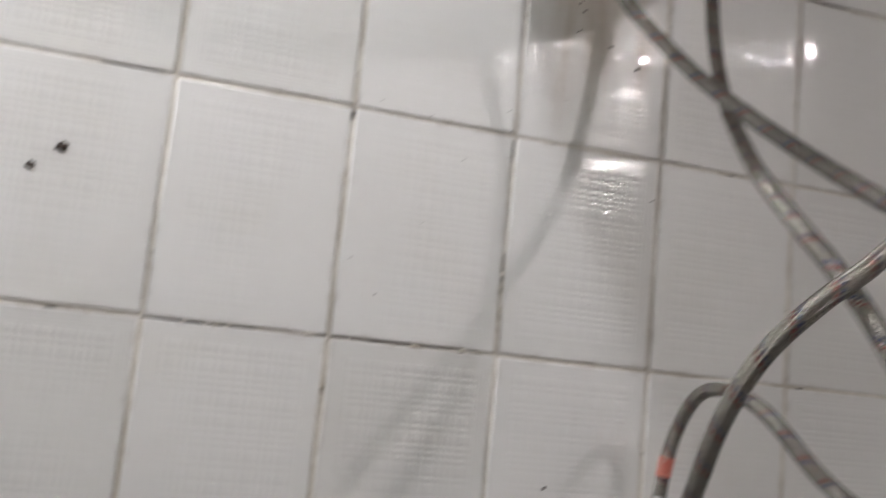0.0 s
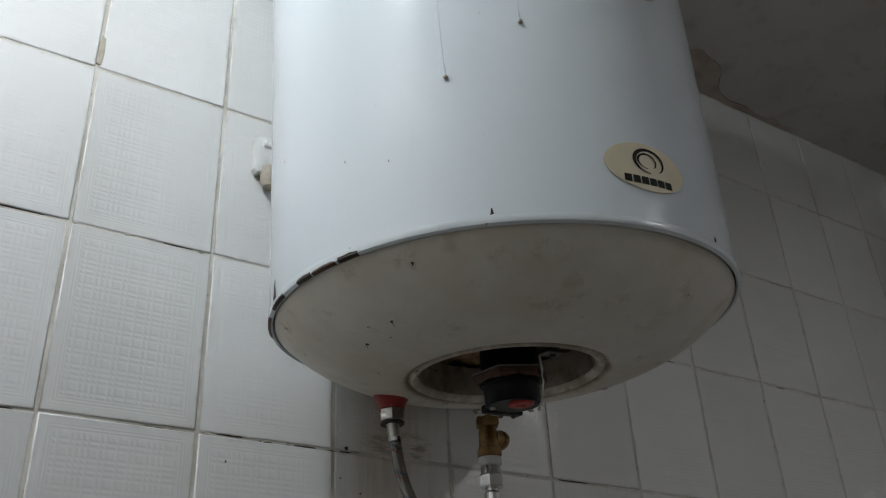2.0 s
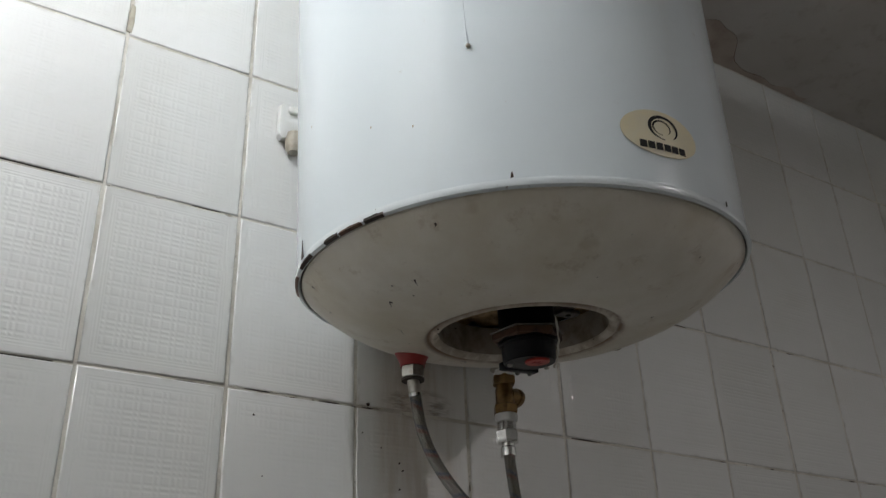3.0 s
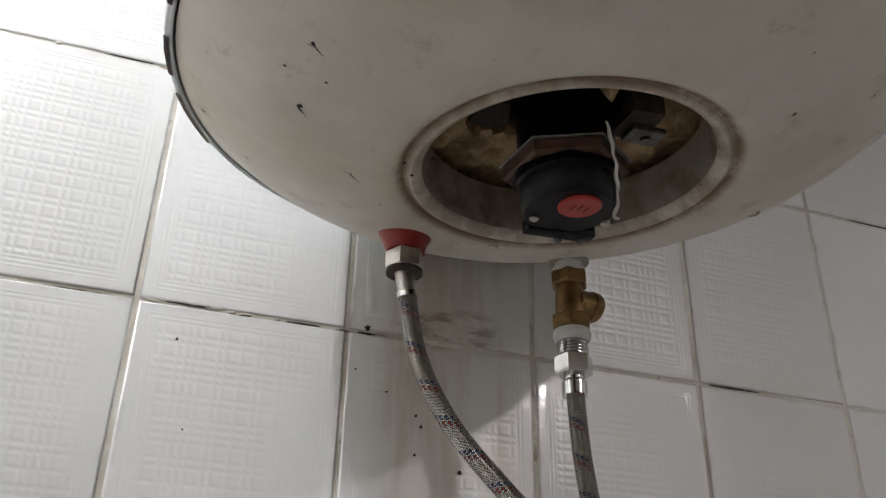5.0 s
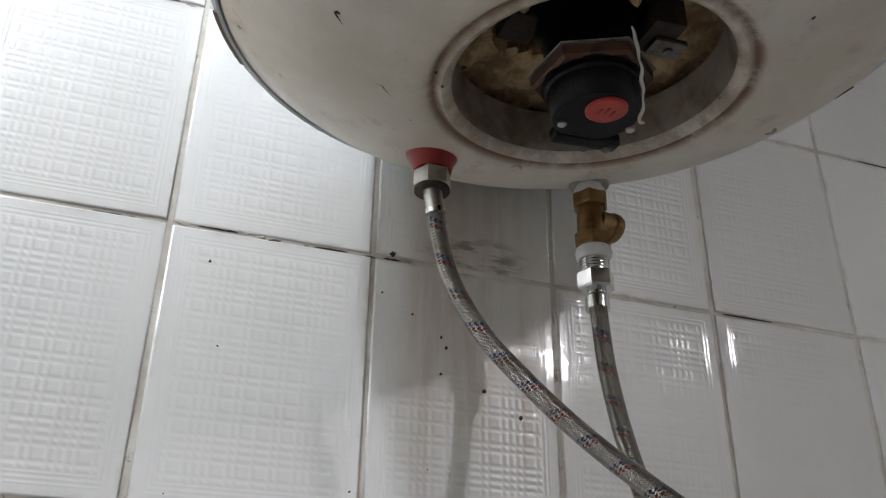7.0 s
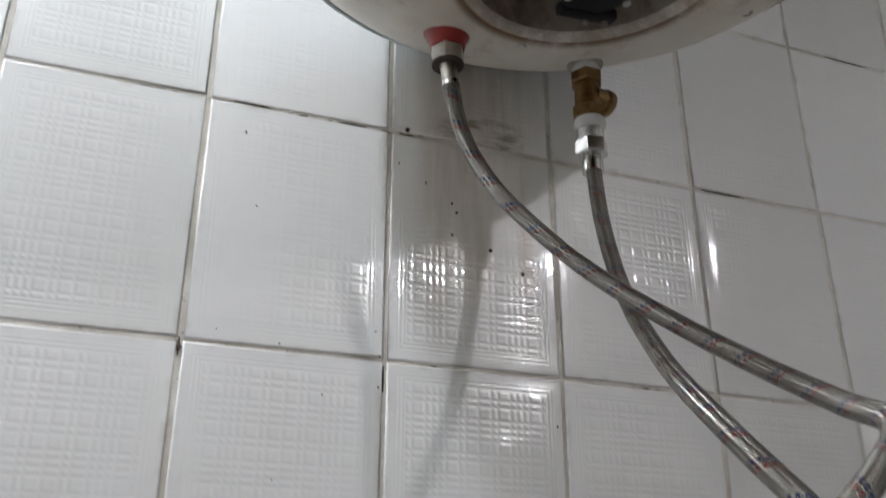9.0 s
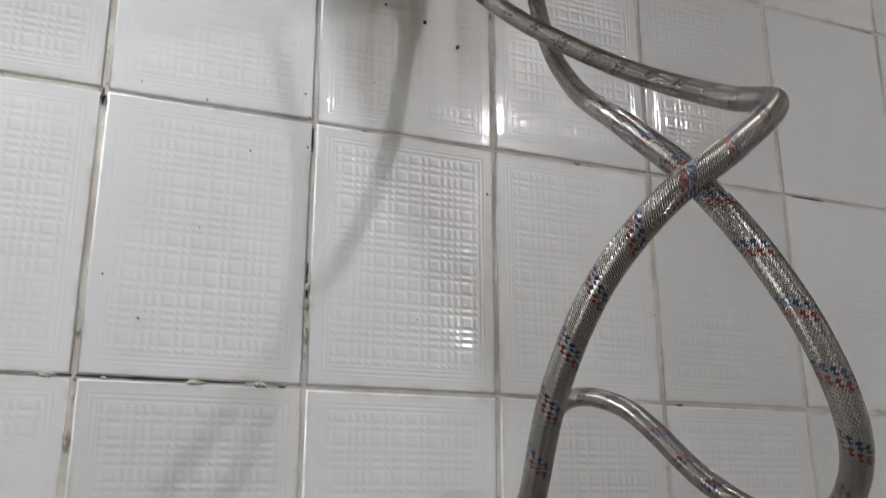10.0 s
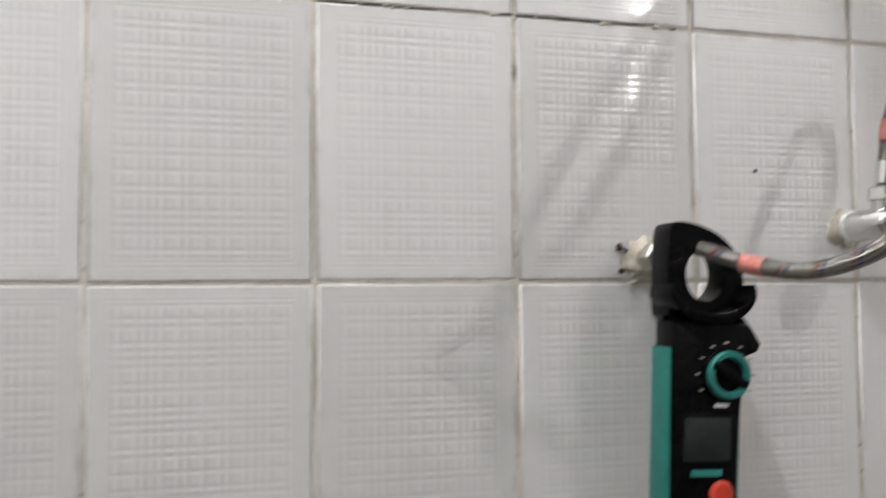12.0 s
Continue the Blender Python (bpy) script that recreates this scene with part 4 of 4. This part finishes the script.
# ---- dirt lumps stuck to the glaze ----
for x, z, r, s in ((-0.377, 1.6255, 0.0038, 1.0), (-0.398, 1.607, 0.0028, 2.0), (0.591, 1.608, 0.0030, 3.0), (0.015, 1.9035, 0.0017, 4.0), (0.032, 1.856, 0.0007, 7.0), (0.055, 1.841, 0.0008, 8.0), (0.059, 1.833, 0.0010, 9.0), (0.055, 1.812, 0.0008, 10.0), (0.089, 1.803, 0.0013, 11.0), (0.008, 1.870, 0.0006, 12.0), (-0.047, 1.669, 0.0005, 13.0), (-0.139, 1.568, 0.0006, 14.0), (-0.114, 1.540, 0.0006, 15.0), (0.143, 1.660, 0.0006, 16.0), (-0.150, 1.694, 0.0016, 17.0), (0.055, 1.3885, 0.0013, 5.0), (0.118, 1.786, 0.0012, 6.0)):
    tagged(part("dirt_lump", lump(r, 0.0014, s, 0.9, 3), CRUST, None, "", 1.2, (x, -0.0008, z)), "small brown dirt lump stuck to a wall tile", "dirt", "dirt lumps on the tiles")

specks = random.Random(11)
for i in range(10):
    x, z = specks.uniform(-0.13, 0.14), specks.uniform(1.52, 1.88)
    size = specks.uniform(0.0005, 0.0011)
    tagged(part("dirt_lump", lump(size, 0.0004, i + 0.5, 0.8, 1), CRUST, None, "", 1.2, (x, -0.0002, z)), "tiny brown dirt speck stuck to a wall tile", "dirt", "dirt lumps on the tiles")

# ---- stretches where the grout has fallen out ----


def open_joint(x0, x1, z0, z1):
    """A dark ragged slit lying in the joint, just above the fill."""
    long_x = x1 - x0 > z1 - z0
    n = 12
    bm = bmesh.new()
    a, b = [], []
    for i in range(n + 1):
        t = i / n
        half = 0.0008 * math.sin(math.pi * (0.06 + 0.88 * t)) ** 0.5 * (1 + 0.5 * noise.noise(Vector((x0 * 40 + i, z0 * 40, 5))))
        x, z = (x0 + (x1 - x0) * t, z0) if long_x else (x0, z0 + (z1 - z0) * t)
        dx, dz = (0, half) if long_x else (half, 0)
        a.append(bm.verts.new((x - dx, 0.0009, z - dz)))
        b.append(bm.verts.new((x + dx, 0.0009, z + dz)))
    for i in range(n):
        bm.faces.new((a[i], a[i + 1], b[i + 1], b[i]))
    part("open_joint", bm, CRUST, wall_back, "dark slit in the grout")


for slit in ((-0.130, -0.095, 1.9006, 1.9006), (-0.045, -0.02, 1.8994, 1.8994), (0.008, 0.022, 1.8995, 1.8995), (-0.43, -0.325, 2.1005, 2.1005), (-0.205, -0.172, 2.1006, 2.1006), (-0.30, -0.21, 1.4995, 1.4995), (-0.16, -0.04, 1.5004, 1.5004),
             (-0.0006, -0.0006, 1.563, 1.590), (-0.0008, -0.0008, 1.675, 1.696), (-0.1505, -0.1505, 1.688, 1.702), (0.31, 0.36, 1.9004, 1.9004), (0.50, 0.56, 2.1003, 2.1003), (0.46, 0.50, 1.7, 1.7), (-0.36, -0.31, 1.7004, 1.7004)):
    open_joint(*slit)

# crumbs of old grout along the worst joints
crumbs = random.Random(23)
for x0, x1, z0, z1, count in ((-0.36, -0.005, 1.5, 1.5, 16), (0.0, 0.0, 1.505, 1.60, 8), (-0.15, -0.15, 1.42, 1.56, 6), (-0.17, 0.03, 1.9, 1.9, 8), (-0.30, -0.16, 2.1, 2.1, 4), (0.15, 0.15, 1.56, 1.88, 5)):
    for i in range(count):
        u = crumbs.random()
        long_x = x1 > x0
        bit = lump(crumbs.uniform(0.0009, 0.0020), 0.0010, crumbs.uniform(0, 40), 0.9, 2)
        stretch = crumbs.uniform(1.2, 3.2)
        bmesh.ops.scale(bit, vec=(stretch, 1, 0.8) if long_x else (0.8, 1, stretch), verts=bit.verts)
        spot = (x0 + (x1 - x0) * u + crumbs.gauss(0, 0.0006), 0.0006, z0 + (z1 - z0) * u + crumbs.gauss(0, 0.0006))
        part("grout_crumb", bit, GROUT if i % 4 else BEIGE, wall_back, "", 1.2, spot)
# bare clay where a tile's edge broke away
chip = prism([(-0.004, -0.020), (0.002, -0.022), (0.0035, -0.004), (0.0025, 0.018), (-0.002, 0.021), (-0.0035, 0.004)], -0.0012, 0.003, 0.0008)
part("broken_edge", chip, BEIGE, wall_back, "beige clay where a tile edge broke", 0.6, (-0.2985, 0, 2.326))

# ---- wall tiles ----


def tile_mesh(w, h, name):
    """One tile: flat back, chamfered edge, face at y = 0, UV over the face."""
    bm = bmesh.new()
    uv = bm.loops.layers.uv.new("UVMap")
    rings = []
    for y, c in ((0.006, 0.0), (0.0011, 0.0), (0.0003, 0.0005), (0.0, 0.0016)):
        rings.append([bm.verts.new((sx * (w / 2 - c), y, sz * (h / 2 - c))) for sx, sz in ((-1, -1), (1, -1), (1, 1), (-1, 1))])
    for a, b in zip(rings, rings[1:]):
        for i in range(4):
            j = (i + 1) % 4
            bm.faces.new((a[i], a[j], b[j], b[i])).smooth = True
    bm.faces.new(rings[-1])
    bmesh.ops.recalc_face_normals(bm, faces=bm.faces)
    for f in bm.faces:
        for loop in f.loops:
            loop[uv].uv = (loop.vert.co.x / w + 0.5, loop.vert.co.z / h + 0.5)
    me = bpy.data.meshes.new(name)
    bm.to_mesh(me)
    bm.free()
    me.materials.append(TILE)
    return me


rng = random.Random(5)
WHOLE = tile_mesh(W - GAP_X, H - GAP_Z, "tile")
NARROW = tile_mesh(RIGHT - 9 * W - GAP_X, H - GAP_Z, "tile")
SHORT = tile_mesh(W - GAP_X, 2.688 - 2.7 + H - GAP_Z, "tile")


def set_tile(me, x, z):
    ob = new("tile", me)
    ob.parent = wall_back
    ob.matrix_basis = pose(x + rng.gauss(0, 0.0003), rng.gauss(0, 0.00025), z + rng.gauss(0, 0.0003), rng.gauss(0, 0.12), rng.gauss(0, 0.10), rng.gauss(0, 0.14))


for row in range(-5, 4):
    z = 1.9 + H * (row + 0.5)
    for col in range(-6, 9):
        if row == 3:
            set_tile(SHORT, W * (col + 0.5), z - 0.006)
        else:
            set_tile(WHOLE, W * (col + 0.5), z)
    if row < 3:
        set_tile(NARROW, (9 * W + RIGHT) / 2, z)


def tile_field(name, places, parent, label):
    """The tiles far from the eye, in one mesh."""
    verts, faces, uvs = [], [], []
    src = WHOLE
    co = [v.co.copy() for v in src.vertices]
    luv = [tuple(d.uv) for d in src.uv_layers[0].data]
    for m in places:
        base = len(verts)
        verts += [tuple(m @ c) for c in co]
        for p in src.polygons:
            faces.append([base + i for i in p.vertices])
            uvs += [luv[k] for k in p.loop_indices]
    me = bpy.data.meshes.new(name)
    me.from_pydata(verts, [], faces)
    layer = me.uv_layers.new(name="UVMap")
    for d, w in zip(layer.data, uvs):
        d.uv = w
    me.materials.append(TILE)
    ob = new(name, me)
    ob.parent = parent
    tagged(ob, label, kind="stuff")


low = [pose(W * (c + 0.5), 0, 1.9 + H * (r + 0.5)) for r in range(-9, -5) for c in range(-6, 9)]
tile_field("lower_tiles", low, wall_back, "white relief wall tiles")
right = [pose(RIGHT, -W * (c + 0.5), 1.9 + H * (r + 0.5), 0, 0, -90) for r in range(-9, 3) for c in range(0, 5)]
tile_field("side_tiles", right, wall_right, "white relief wall tiles")
